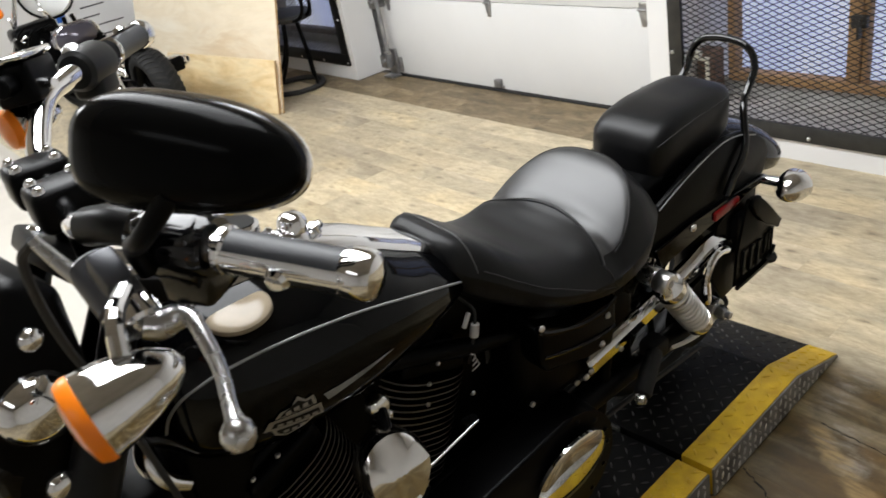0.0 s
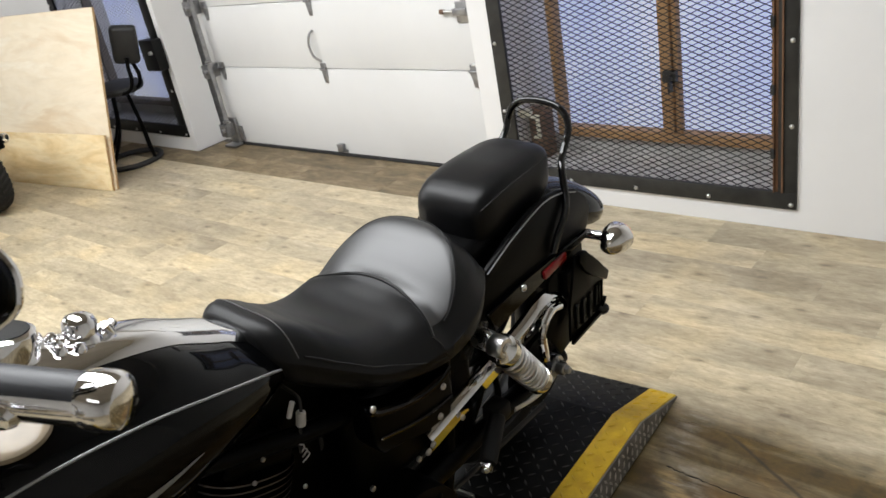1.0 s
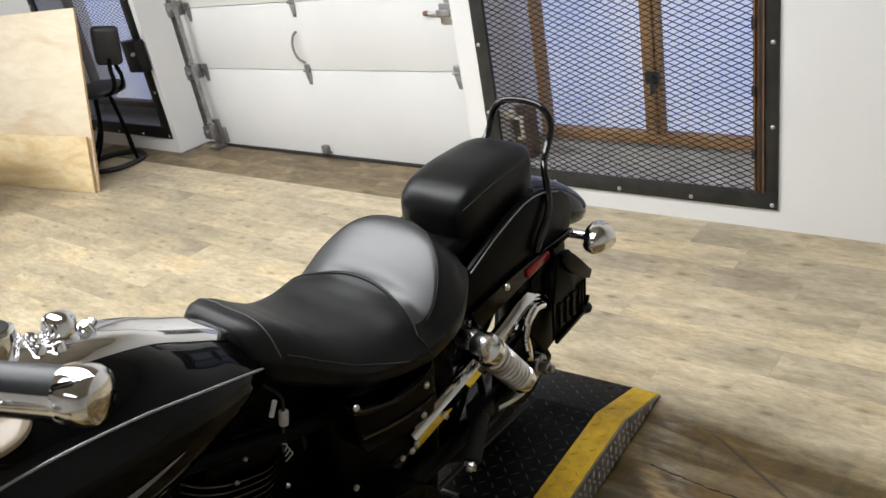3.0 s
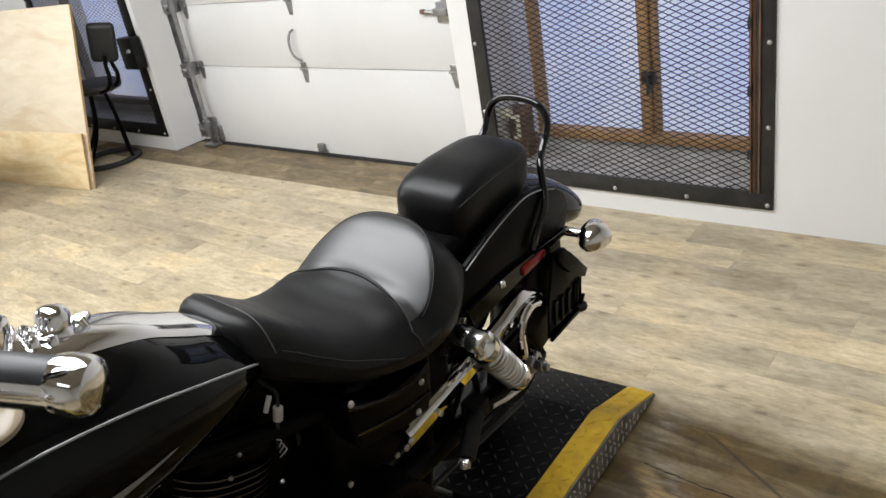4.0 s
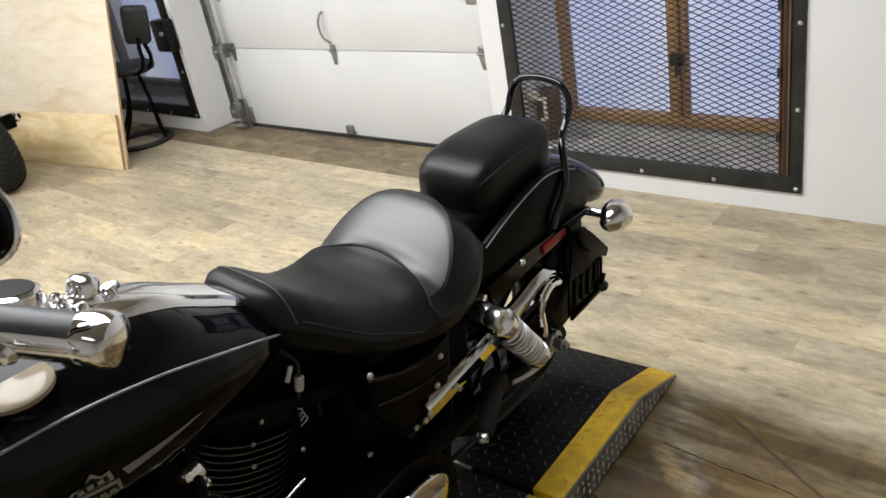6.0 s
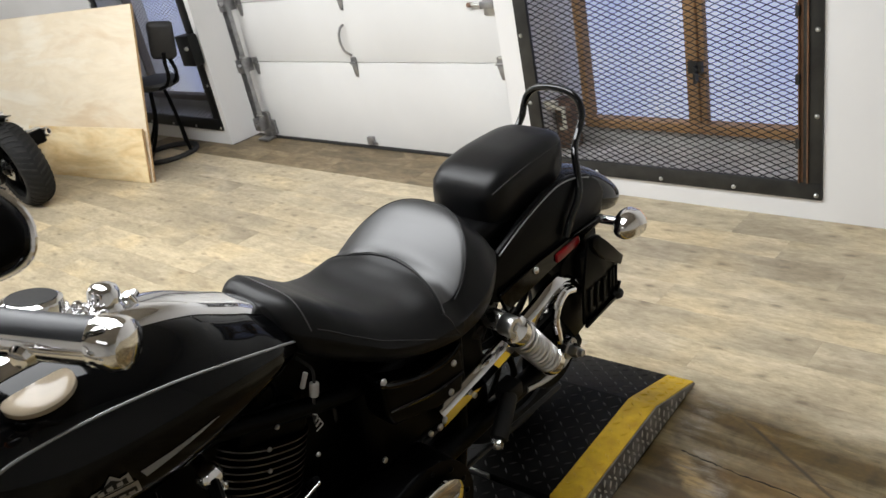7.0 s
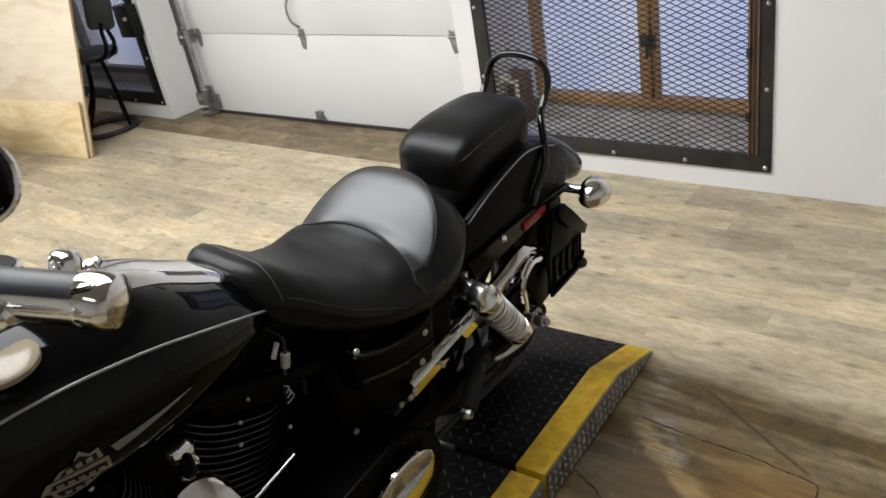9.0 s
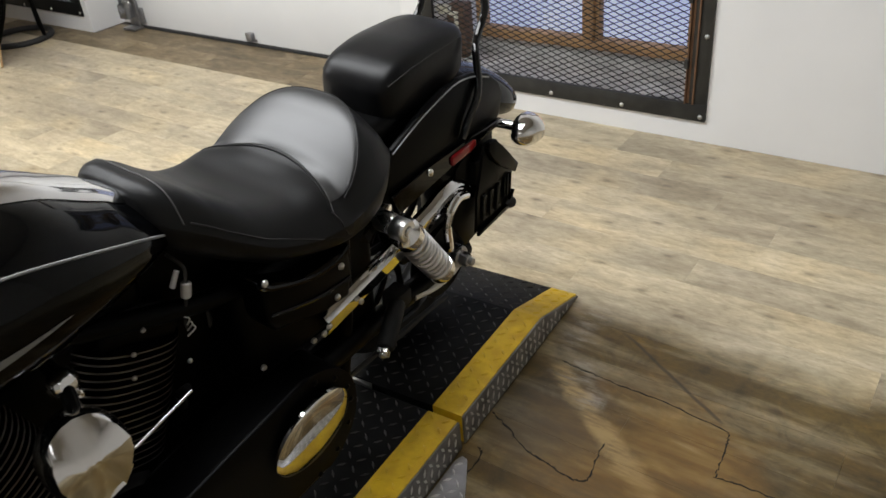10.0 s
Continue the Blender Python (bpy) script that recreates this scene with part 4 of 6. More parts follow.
def fin_stack(base, axis, n, r, gap):
    """The finned barrel of one cylinder, with bright machined fin edges."""
    bm = bmesh.new()
    rings = []
    m = frame_of(base, axis)
    seg = 36

    def ring(rad, h):
        out = []
        for k in range(seg):
            a = 2 * math.pi * k / seg
            c, s = math.cos(a), math.sin(a)
            out.append(bm.verts.new(m @ Vector((rad * math.copysign(abs(c) ** 0.75, c), rad * math.copysign(abs(s) ** 0.75, s), h))))
        return out
    prof = []
    for i in range(n):
        h = i * gap
        prof += [(r * 0.78, h, 0), (r, h + gap * 0.08, 0), (r, h + gap * 0.34, 1), (r * 0.78, h + gap * 0.45, 0)]
    prev = None
    for rad, h, bright in prof:
        cur = ring(rad, h)
        if prev:
            for k in range(seg):
                f = bm.faces.new((prev[k], prev[(k + 1) % seg], cur[(k + 1) % seg], cur[k]))
                f.material_index = bright
        else:
            bm.faces.new(cur[::-1])
        prev = cur
    bm.faces.new(prev)
    return bm


def build_motorcycle():
    b = thing("motorcycle", (0, 0, 0), "black cruiser motorcycle with chrome trim, leaning on its stand", "motorcycle")
    b.matrix_basis = pose(-0.82, 0, 0.09, 0, 5, 0)
    S = (1, -1)

    # tank
    tank = part("tank", loft([oval_ring(y, *lerp_table(TANK, y)) for y in fine(TANK)]), M_PAINT, b, "gloss black teardrop fuel tank", angle=60)
    for s in S:
        pin = [(-0.183, 0.815), (-0.174, 0.842), (-0.155, 0.867), (-0.127, 0.881), (-0.09, 0.891), (0.0, 0.893), (0.107, 0.873), (0.2, 0.843), (0.3, 0.80), (0.345, 0.775)]
        pts = []
        for y, z in pin:
            pts.append((s * (tank_side(y, z) + 0.0002), y, z))
        part("pinstripe", tube(pts, 0.0022, 6, 6), M_STRIPE, tank, "thin silver grey pinstripe")
        # stripe beside the badge
        def flank(outline, name, mat, thick=0.0012, label=""):
            bm = bmesh.new()
            vs = [bm.verts.new((s * (tank_side(y, z) + thick), y, z)) for y, z in outline]
            bm.faces.new(vs)
            bmesh.ops.triangulate(bm, faces=bm.faces[:])
            bmesh.ops.subdivide_edges(bm, edges=bm.edges[:], cuts=3, use_grid_fill=True)
            for v in bm.verts:
                v.co.x = s * (tank_side(v.co.y, v.co.z) + thick)
            return part(name, bm, mat, tank, label, angle=80)
        flank([(0.013, 0.799), (0.018, 0.786), (0.085, 0.7905), (0.145, 0.794), (0.13, 0.796), (0.082, 0.7965)], "stripe", M_STRIPE, label="grey side stripe")
        flank([(-0.07, 0.798), (-0.081, 0.785), (0.006, 0.771), (0.005, 0.791)], "badge_bar", M_BADGE, 0.0035, "blank silver bar of the tank badge")
        flank([(-0.064, 0.7935), (-0.07, 0.7865), (0.001, 0.775), (0.0, 0.7855)], "badge_inset", M_BLACKPL, 0.0042, "plain dark inset of the badge bar")
        flank([(-0.062, 0.798), (-0.052, 0.806), (-0.038, 0.805), (-0.024, 0.819), (-0.014, 0.808), (-0.002, 0.809), (0.0, 0.793)], "badge_crest", M_BADGE, 0.0024, "blank silver crest of the tank badge")
        flank([(-0.055, 0.799), (-0.049, 0.803), (-0.036, 0.8025), (-0.025, 0.813), (-0.015, 0.805), (-0.007, 0.8055), (-0.006, 0.795)], "badge_inset", M_BLACKPL, 0.0031, "plain dark inset of the badge crest")
        for y0, z0 in ((-0.046, 0.7985), (-0.034, 0.7995), (-0.021, 0.7985)):
            flank([(y0, z0), (y0 + 0.008, z0 - 0.001), (y0 + 0.008, z0 + 0.006), (y0, z0 + 0.0055)], "badge_mark", M_BADGE, 0.004)
        for k in range(5):
            y0 = -0.0615 + 0.0125 * k
            z0 = 0.7865 - 0.0021 * k
            flank([(y0, z0), (y0 + 0.0085, z0 - 0.0014), (y0 + 0.0085, z0 + 0.003), (y0, z0 + 0.0044)], "badge_mark", M_BADGE, 0.005)
        flank([(-0.07, 0.783), (-0.066, 0.77), (-0.05, 0.759), (-0.025, 0.763), (-0.008, 0.772)], "badge_shield", M_BADGE, 0.0024, "blank silver shield of the tank badge")
        flank([(-0.064, 0.7795), (-0.061, 0.7715), (-0.049, 0.7625), (-0.027, 0.766), (-0.015, 0.7725)], "badge_inset", M_BLACKPL, 0.0031, "plain dark inset of the badge shield")
        for y0, z0 in ((-0.055, 0.7685), (-0.043, 0.7665), (-0.031, 0.7675)):
            flank([(y0, z0), (y0 + 0.008, z0 - 0.001), (y0 + 0.008, z0 + 0.005), (y0, z0 + 0.006)], "badge_mark", M_BADGE, 0.004)
        # flush caps
        cy, cx = -0.041, 0.097 * s
        cz = tank_at(cy, cx)
        nx = (tank_at(cy, cx - 0.02) - tank_at(cy, cx + 0.02)) / 0.04
        ny = (tank_at(cy - 0.03, cx) - tank_at(cy + 0.03, cx)) / 0.06
        nrm = Vector((0.08 * s, 0.4 * ny, 1)).normalized()
        part("fuel_cap", lathe([(0, 0.0062), (0.012, 0.0061), (0.026, 0.0055), (0.037, 0.0044), (0.043, 0.0028), (0.0455, 0.0), (0.046, -0.006), (0, -0.02)], Vector((cx, cy, cz)) - nrm * 0.002, nrm, 40), M_CAP, tank, "chrome flush cap with its beige reflection painted in")
    # chrome console on the tank
    rows = [(-0.16, 0.05), (-0.1, 0.062), (0.0, 0.066), (0.1, 0.06), (0.2, 0.053), (0.3, 0.05), (0.345, 0.046)]
    rings = []
    for k in range(40):
        y = rows[0][0] + (rows[-1][0] - rows[0][0]) * k / 39
        w = lerp_table(rows, y)[0]
        r = []
        for j in range(17):
            u = -1 + 2 * j / 16
            r.append((u * w, y, tank_at(y, u * w) + 0.014 * (1 - abs(u) ** 6) * min(1, (k + 0.3) / 4) + 0.001))
        for u in (0.9, -0.9):
            r.append((u * w, y, tank_at(y, u * w) - 0.01))
        rings.append(r)
    con = part("console", loft(rings), M_CHROME, b, "long polished chrome tank console", angle=50)
    zc = tank_at(0.105, 0) + 0.012
    part("ignition_switch", lathe([(0, 0.038), (0.01, 0.037), (0.018, 0.033), (0.0225, 0.026), (0.0235, 0.01), (0.028, 0.005), (0.029, 0.0)], (0, 0.106, zc), (0, 0.25, 1), 28), M_CHROME, con)
    part("switch_knob", join(box(-0.006, 0.006, -0.018, 0.018, 0, 0.014, 0.004), lathe([(0, 0.02), (0.008, 0.018), (0.01, 0)], (0, 0, 0), (0, 0, 1), 16)), M_CHROME, con).matrix_basis = pose(0.005, 0.142, tank_at(0.142, 0) + 0.013, 14, 0, 20)
    part("speedometer", lathe([(0, 0.04), (0.034, 0.04), (0.039, 0.037), (0.041, 0.028), (0.04, 0.0)], (0, 0.012, tank_at(0.012, 0) + 0.012), (0, 0.22, 1), 40), M_CHROME, con)
    part("dial", lathe([(0, 0.0412), (0.032, 0.0412), (0.033, 0.04)], (0, 0.012, tank_at(0.012, 0) + 0.012), (0, 0.22, 1), 40), M_BLACKPL, con, "black speedometer face")
    for dx, dy in ((0.03, 0.066), (-0.03, 0.062), (0.034, 0.088), (-0.012, 0.074), (0.012, 0.07)):
        part("lamp_button", lathe([(0, 0.014), (0.005, 0.013), (0.008, 0.009), (0.009, 0)], (dx, dy, tank_at(dy, dx) + 0.012), (0, 0.2, 1), 14), M_CHROME, con)

    # seat
    seat = part("seat", loft([seat_ring(y) for y in fine(SEAT, 0.005)]), M_LEATHER, b, "black leather solo seat with stitched bucket", angle=70)
    # smooth insert between the cross seam and the rim
    bm = bmesh.new()
    grid = []
    for i in range(29):
        x = PANEL[1] * 0.985 * math.sin((i / 14 - 1) * math.pi / 2)
        y0, y1 = seam_y(x) + 0.002, PANEL[0] + PANEL[2] * math.sqrt(max(0.0, 1 - (x / PANEL[1]) ** 2)) - 0.002
        grid.append([(x, y0 + (y1 - y0) * j / 22) for j in range(23)])
    vs = [[bm.verts.new((x, y, seat_at(y, x) + 0.0015 + 0.002 * min(1.0, 9 * min(j, 22 - j) / 22 + 0.0))) for j, (x, y) in enumerate(r)] for r in grid]
    for r0, r1 in zip(vs, vs[1:]):
        for j in range(22):
            bm.faces.new((r0[j], r1[j], r1[j + 1], r0[j + 1]))
    part("back_panel", bm, M_PANEL, seat, "smooth polished leather back panel", angle=80)
    seam = [(x, seam_y(x)) for x in [(-0.172 + 0.344 * k / 28) for k in range(29)]]
    for off in (-0.0025, 0.0035):
        part("stitching", tube([(x, y + off, seat_at(y + off, x) + 0.0008) for x, y in seam], 0.0011 if off > 0 else 0.0016, 6, 2), M_THREAD if off > 0 else M_LEATHER, seat)
    arc = []
    for k in range(41):
        a = math.pi * k / 40
        x, y = PANEL[1] * math.cos(a), PANEL[0] + PANEL[2] * math.sin(a)
        arc.append((x, y, seat_at(y, x) + 0.0004))
    part("piping", tube(arc, 0.0016, 8, 2), M_LEATHER, seat)
    for s in S:
        low = []
        for k in range(28):
            y = 0.372 + 0.262 * k / 27
            w, zt, zb = lerp_table(SEAT, y)
            g = 0.56 - 0.34 * max(0.0, (y - 0.5) / 0.134) ** 1.3
            zs = zb + 0.42 * (zt - zb)
            z = zb + g * (zt - zb)
            u = (max(0.0, 1 - (z - zs) / (zt - zs))) ** (1 / 5.6) if z > zs else 0.985 + 0.01 * (z - zs) / (zs - zb)
            low.append((s * (w * u + 0.0006), y, z))
        part("stitching", tube(low, 0.0015, 6, 2), M_THREAD2, seat)
        drop = [(s * 0.172, seam_y(0.172), seat_at(seam_y(0.172), 0.172) + 0.0008), (s * 0.1855, 0.613, 0.69), (s * 0.188, 0.62, 0.668), (s * 0.1875, 0.63, 0.648)]
        part("stitching", tube(drop, 0.0013, 6, 4), M_THREAD2, seat)
    nose = []
    for k in range(21):
        u = -1 + k / 10
        y = 0.362
        w = lerp_table(SEAT, y)[0]
        nose.append((u * w * 0.97, y, seat_at(y, u * w * 0.97) + 0.0005))
    part("stitching", tube(nose, 0.0012, 6, 2), M_THREAD, seat)

    # pillion pad
    rings = []
    prow = [(0.868, 0.045, 0.79, 0.752), (0.871, 0.068, 0.806, 0.733), (0.883, 0.083, 0.825, 0.714), (0.915, 0.092, 0.842, 0.706), (0.96, 0.094, 0.8515, 0.707), (1.0, 0.094, 0.8555, 0.71), (1.1, 0.09, 0.856, 0.72), (1.14, 0.083, 0.851, 0.732), (1.165, 0.068, 0.841, 0.748), (1.172, 0.045, 0.83, 0.762)]
    pill = part("pillion_pad", loft([oval_ring(y, *lerp_table(prow, y), n=56, p=4.2, mid=0.5) for y in fine(prow, 0.01)]), M_PILLION, b, "black leather pillion pad", angle=70)
    for s in S:
        line = []
        for k in range(24):
            y = 0.888 + 0.265 * k / 23
            w, zt, zb = lerp_table(prow, y)
            line.append((s * w * 0.972, y, zb + (zt - zb) * (0.5 + 0.5 * (1 - 0.972 ** 4.2) ** (1 / 4.2)) + 0.0003))
        part("stitching", tube(line, 0.0014, 6, 2), M_THREAD2, pill)

    # rear fender
    ay, az = 1.086, 0.305
    rings = []
    for i in range(45):
        t = i / 44
        a = radians(146 - 108 * t)
        ca, sa = math.cos(a), math.sin(a)
        tail = max(0.0, (t - 0.8) / 0.2)
        hw = 0.105 * math.sqrt(max(0.02, 1 - 0.62 * tail ** 2.6))
        R = 0.446 - 0.012 * tail ** 6
        low = 0.605 - 0.045 * tail if t > 0.2 else 0.605 - 0.5 * (0.2 - t)
        depth = max(0.03, (az + R * sa - low) / max(sa, 0.3))
        ring = []
        for k in range(25):
            ph = (k / 12 - 1) * math.pi / 2
            x, d = hw * math.copysign(abs(math.sin(ph)) ** 0.8, ph), depth * (1 - math.cos(ph) ** 0.62)
            ring.append((x, ay + (R - d) * ca, az + (R - d) * sa))
        for x, y, z in ring[::-1]:
            ring.append((x * 0.95, y - 0.005 * ca, z - 0.005 * sa))
        rings.append(ring)
    part("rear_fender", loft(rings), M_PAINT, b, "gloss black bobbed rear fender", angle=50)
    for s in S:
        strut = [(0.80, 0.60), (0.82, 0.66), (0.843, 0.70), (0.928, 0.733), (1.016, 0.757), (1.072, 0.765), (1.13, 0.757), (1.19, 0.735), (1.235, 0.70), (1.255, 0.665), (1.24, 0.61), (1.15, 0.595), (1.05, 0.59), (0.95, 0.582), (0.86, 0.565)]
        st = part("fender_strut", prism(strut, 0.0, 0.014, Matrix(((0, 0, s, 0.108 * s if s > 0 else -0.108), (1, 0, 0, 0), (0, 1, 0, 0), (0, 0, 0, 1))), 0.005, 3), M_SATIN, b, "black fender strut")
        part("pinstripe", tube([(s * 0.1225, y, z - 0.008) for y, z in strut[2:8]], 0.0018, 6, 6), M_STRIPE, st)
        part("fender_rail", prism([(0.82, 0.61), (0.95, 0.6175), (1.1, 0.6175), (1.235, 0.613), (1.245, 0.6), (1.1, 0.59), (0.97, 0.574), (0.84, 0.556)], 0.0, 0.013, Matrix(((0, 0, s, 0.121 * s), (1, 0, 0, 0), (0, 1, 0, 0), (0, 0, 0, 1))), 0.004, 2), M_PAINT, st, "gloss black lower fender rail")
        for y, z in ((0.947, 0.606),):
            part("bolt", domebolt((s * 0.134, y, z), (s, 0, 0), 0.009, 0.007), M_CHROME, st)
        # rear turn signal
        sg = part("rear_turn_signal", lathe([(0, -0.008), (0.014, -0.003), (0.026, 0.01), (0.034, 0.028), (0.0375, 0.046), (0.0375, 0.062), (0.035, 0.066)], (s * 0.192, 1.205, 0.593), (0, 1, 0), 32), M_HORN, b, "chrome bullet turn signal")
        part("lens", lathe([(0.035, 0.064), (0.032, 0.071), (0.018, 0.076), (0, 0.078)], (s * 0.192, 1.205, 0.593), (0, 1, 0), 32), M_ORANGE, sg, "amber lens")
        part("stem", rod((s * 0.11, 1.22, 0.604), (s * 0.18, 1.235, 0.602), 0.0115), M_CHROME, sg)
        part("reflector", join(box(-0.006, 0.005, -0.047, 0.047, -0.0115, 0.0115, 0.005)), M_RED, b, "long red side reflector").matrix_basis = pose(s * 0.136, 1.07, 0.598, 3, 0, 0)
    # sissy hoop
    hoop = [(0.1335, 1.07, 0.63), (0.134, 1.09, 0.664), (0.134, 1.12, 0.697), (0.131, 1.135, 0.729), (0.118, 1.15, 0.761), (0.1, 1.17, 0.793), (0.087, 1.198, 0.81), (0.083, 1.222, 0.834), (0.0825, 1.234, 0.86), (0.073, 1.238, 0.886), (0.052, 1.24, 0.904), (0.025, 1.24, 0.911), (0, 1.24, 0.9125)]
    part("sissy_bar", tube(hoop + [(-x, y, z) for x, y, z in hoop[-2::-1]], 0.0085, 16), M_BAR, b, "gloss black hoop backrest bar")

    # side plate carrier
    pm = Matrix(((0, 0, 1, 0.152), (1, 0, 0, 0), (0, 1, 0, 0), (0, 0, 0, 1)))
    car = part("plate_carrier", join(prism([(1.096, 0.376), (1.1, 0.47), (1.127, 0.6), (1.158, 0.598), (1.177, 0.572), (1.216, 0.537), (1.258, 0.49), (1.254, 0.42), (1.236, 0.388)], -0.004, 0.003, pm, 0.003),
                                     prism([(1.096, 0.37), (1.236, 0.38), (1.258, 0.42), (1.248, 0.424), (1.231, 0.39), (1.098, 0.382)], 0.003, 0.012, pm, 0.002),
                                     prism([(1.126, 0.585), (1.13, 0.602), (1.158, 0.602), (1.178, 0.574), (1.217, 0.54), (1.264, 0.493), (1.252, 0.472), (1.18, 0.522), (1.15, 0.55)], 0.003, 0.016, pm, 0.004),
                                     box(0.06, 0.15, 1.10, 1.17, 0.50, 0.56, 0.006)), M_SATIN, b, "black side-mounted plate carrier")
    for k in range(3):
        y0 = 1.118 + 0.03 * k
        part("slot_rib", prism([(y0, 0.402), (y0 + 0.02, 0.402), (y0 + 0.02, 0.408), (y0 + 0.006, 0.41), (y0 + 0.006, 0.458), (y0 + 0.016, 0.462), (y0 + 0.016, 0.468), (y0, 0.468)], 0.003, 0.009, pm, 0.001), M_PLATERIB, car)
    for k in range(3):
        part("slot_rib", prism([(1.212 + 0.014 * k, 0.415), (1.217 + 0.014 * k, 0.415), (1.217 + 0.014 * k, 0.472), (1.212 + 0.014 * k, 0.472)], 0.003, 0.008, pm, 0.001), M_PLATERIB, car)
    part("backing_plate", prism([(1.03, 0.43), (1.05, 0.56), (1.13, 0.605), (1.2, 0.60), (1.21, 0.42), (1.17, 0.35), (1.09, 0.335)], -0.03, -0.022, pm, 0.003), M_SATIN, car)
    part("rubber_knob", lathe([(0, 0.016), (0.01, 0.014), (0.015, 0.006), (0.014, -0.006), (0.008, -0.014), (0, -0.016)], (0.158, 1.243, 0.388), (0.3, 1, 0), 16), M_RUBBERSEAL, car)

    # rear wheel, drive and shocks
    rw = wheel(b, 0, 0, 0.287, 0.13, 0.205)
    rw.matrix_basis = Matrix.Translation((-0.07, 1.045, 0.287))
    part("rear_pulley", join(lathe([(0.03, -0.01), (0.075, -0.012), (0.096, -0.016), (0.098, -0.012), (0.098, 0.012), (0.096, 0.016), (0.075, 0.012), (0.03, 0.014)], (0.088, 1.04, 0.315), (1, 0, 0), 48)), M_SATIN, b)
    part("drive_belt", join(tube([(0.092, 0.5, 0.36), (0.092, 1.06, 0.425)], 0.007, 6, 0), tube([(0.092, 0.5, 0.22), (0.092, 1.06, 0.186)], 0.007, 6, 0)), M_RUBBERSEAL, b)
    part("axle_nut", join(lathe([(0, 0.024), (0.015, 0.024), (0.0175, 0.019), (0.018, 0)], (0.136, 1.06, 0.322), (1, 0, 0), 6), lathe([(0, 0.026), (0.026, 0.026), (0.028, 0.022), (0.028, 0.0)], (0.112, 1.06, 0.322), (1, 0, 0), 24), rod((0.15, 1.06, 0.322), (0.172, 1.06, 0.322), 0.0095)), M_ALU, b, "steel axle nut")
    for s in S:
        part("swingarm", join(tube([(s * 0.115, 0.56, 0.335), (s * 0.112, 0.8, 0.32), (s * 0.105, 1.12, 0.305)], [0.03, 0.024, 0.024], 12, 6), box(s * 0.1 - 0.012, s * 0.1 + 0.012, 1.04, 1.14, 0.28, 0.33, 0.008)), M_SATIN, b)
        top, bot = Vector((s * 0.18, 0.785, 0.572)), Vector((s * 0.15, 0.968, 0.342))
        dv = (bot - top).normalized()
        sh = part("rear_shock", join(lathe([(0, -0.008), (0.012, -0.008), (0.016, -0.002), (0.024, 0.01), (0.033, 0.018), (0.035, 0.04), (0.033, 0.046), (0.02, 0.046), (0, 0.046)], top, dv, 28), rod(top + dv * 0.05, bot, 0.012)), M_CHROME, b, "chrome rear shock absorber")
        part("spring", spring(top + dv * 0.05, bot - dv * 0.05, 0.03, 0.0043, 9), M_SPRING, sh, "chrome coil spring")
        part("spring_seat", lathe([(0.02, 0), (0.033, 0.002), (0.035, 0.01), (0.034, 0.028), (0.028, 0.033), (0, 0.033)], bot - dv * 0.05, dv, 28), M_CHROME, sh)
        part("upper_eye", lathe([(0.013, -0.018), (0.021, -0.018), (0.0235, -0.014), (0.0235, 0.014), (0.021, 0.018), (0.013, 0.018), (0.012, 0.012), (0.012, -0.012), (0.013, -0.018)], top, (s, 0, 0), 24), M_SPRING, sh)
        part("bushing", join(lathe([(0, 0.013), (0.0125, 0.013), (0.0125, -0.013), (0, -0.013)], top, (s, 0, 0), 20)), M_RUBBERSEAL, sh)
        part("eye_bolt", hexbolt(top + Vector((s * 0.012, 0, 0)), (s, 0, 0), 0.0075, 0.006), M_BOLT, sh)
        part("mounting_stud", lathe([(0.0, 0), (0.019, 0), (0.0225, 0.01), (0.0225, 0.06), (0.018, 0.07)], top - Vector((s * 0.082, 0.0, -0.004)), (s, 0.0, 0.0), 24), M_ALU, sh)
        part("lower_eye", lathe([(0.008, -0.018), (0.019, -0.018), (0.02, -0.014), (0.02, 0.014), (0.019, 0.018), (0.008, 0.018), (0.008, -0.018)], bot, (s, 0, 0), 20), M_SATIN, sh)
    # belt guard: a folded chrome band with a hooked tail
    path = spline([(0.60, 0.452), (0.661, 0.461), (0.80, 0.483), (0.94, 0.51), (1.0, 0.528), (1.05, 0.532), (1.09, 0.515), (1.112, 0.485), (1.116, 0.465)], 8)
    rings = []
    for i, q in enumerate(path):
        y, z = q[0], q[1]
        a, c = path[max(i - 1, 0)], path[min(i + 1, len(path) - 1)]
        t = Vector((0, c[0] - a[0], c[1] - a[1])).normalized()
        nn = Vector((0, -t.z, t.y))
        o = Vector((0, y, z))
        slim = 1 - 0.5 * max(0.0, (i / (len(path) - 1) - 0.6) / 0.4)
        rings.append([o + Vector((dx, 0, 0)) + nn * dn * slim for dx, dn in ((0.114, 0.006), (0.122, 0.006), (0.126, 0.0042), (0.1342, -0.0035), (0.1375, -0.0075), (0.1387, -0.01), (0.1298, -0.046), (0.1268, -0.046), (0.1352, -0.0098), (0.119, 0.002), (0.114, 0.002))])
    bg = part("belt_guard", loft(rings), M_CHROME, b, "bright chrome belt guard", angle=28)
    part("guard_hook", tube([(0.138, 1.082, 0.484), (0.139, 1.045, 0.494), (0.14, 1.015, 0.478), (0.14, 1.0, 0.445), (0.138, 1.006, 0.405), (0.137, 1.014, 0.372)], [0.009, 0.0095, 0.0095, 0.0095, 0.011, 0.009], 10), M_CHROME, bg)
    for y, z in ((0.60, 0.437), (0.585, 0.43)):
        part("bolt", domebolt((0.14, y, z), (1, 0, 0), 0.008, 0.006), M_BOLT, bg)
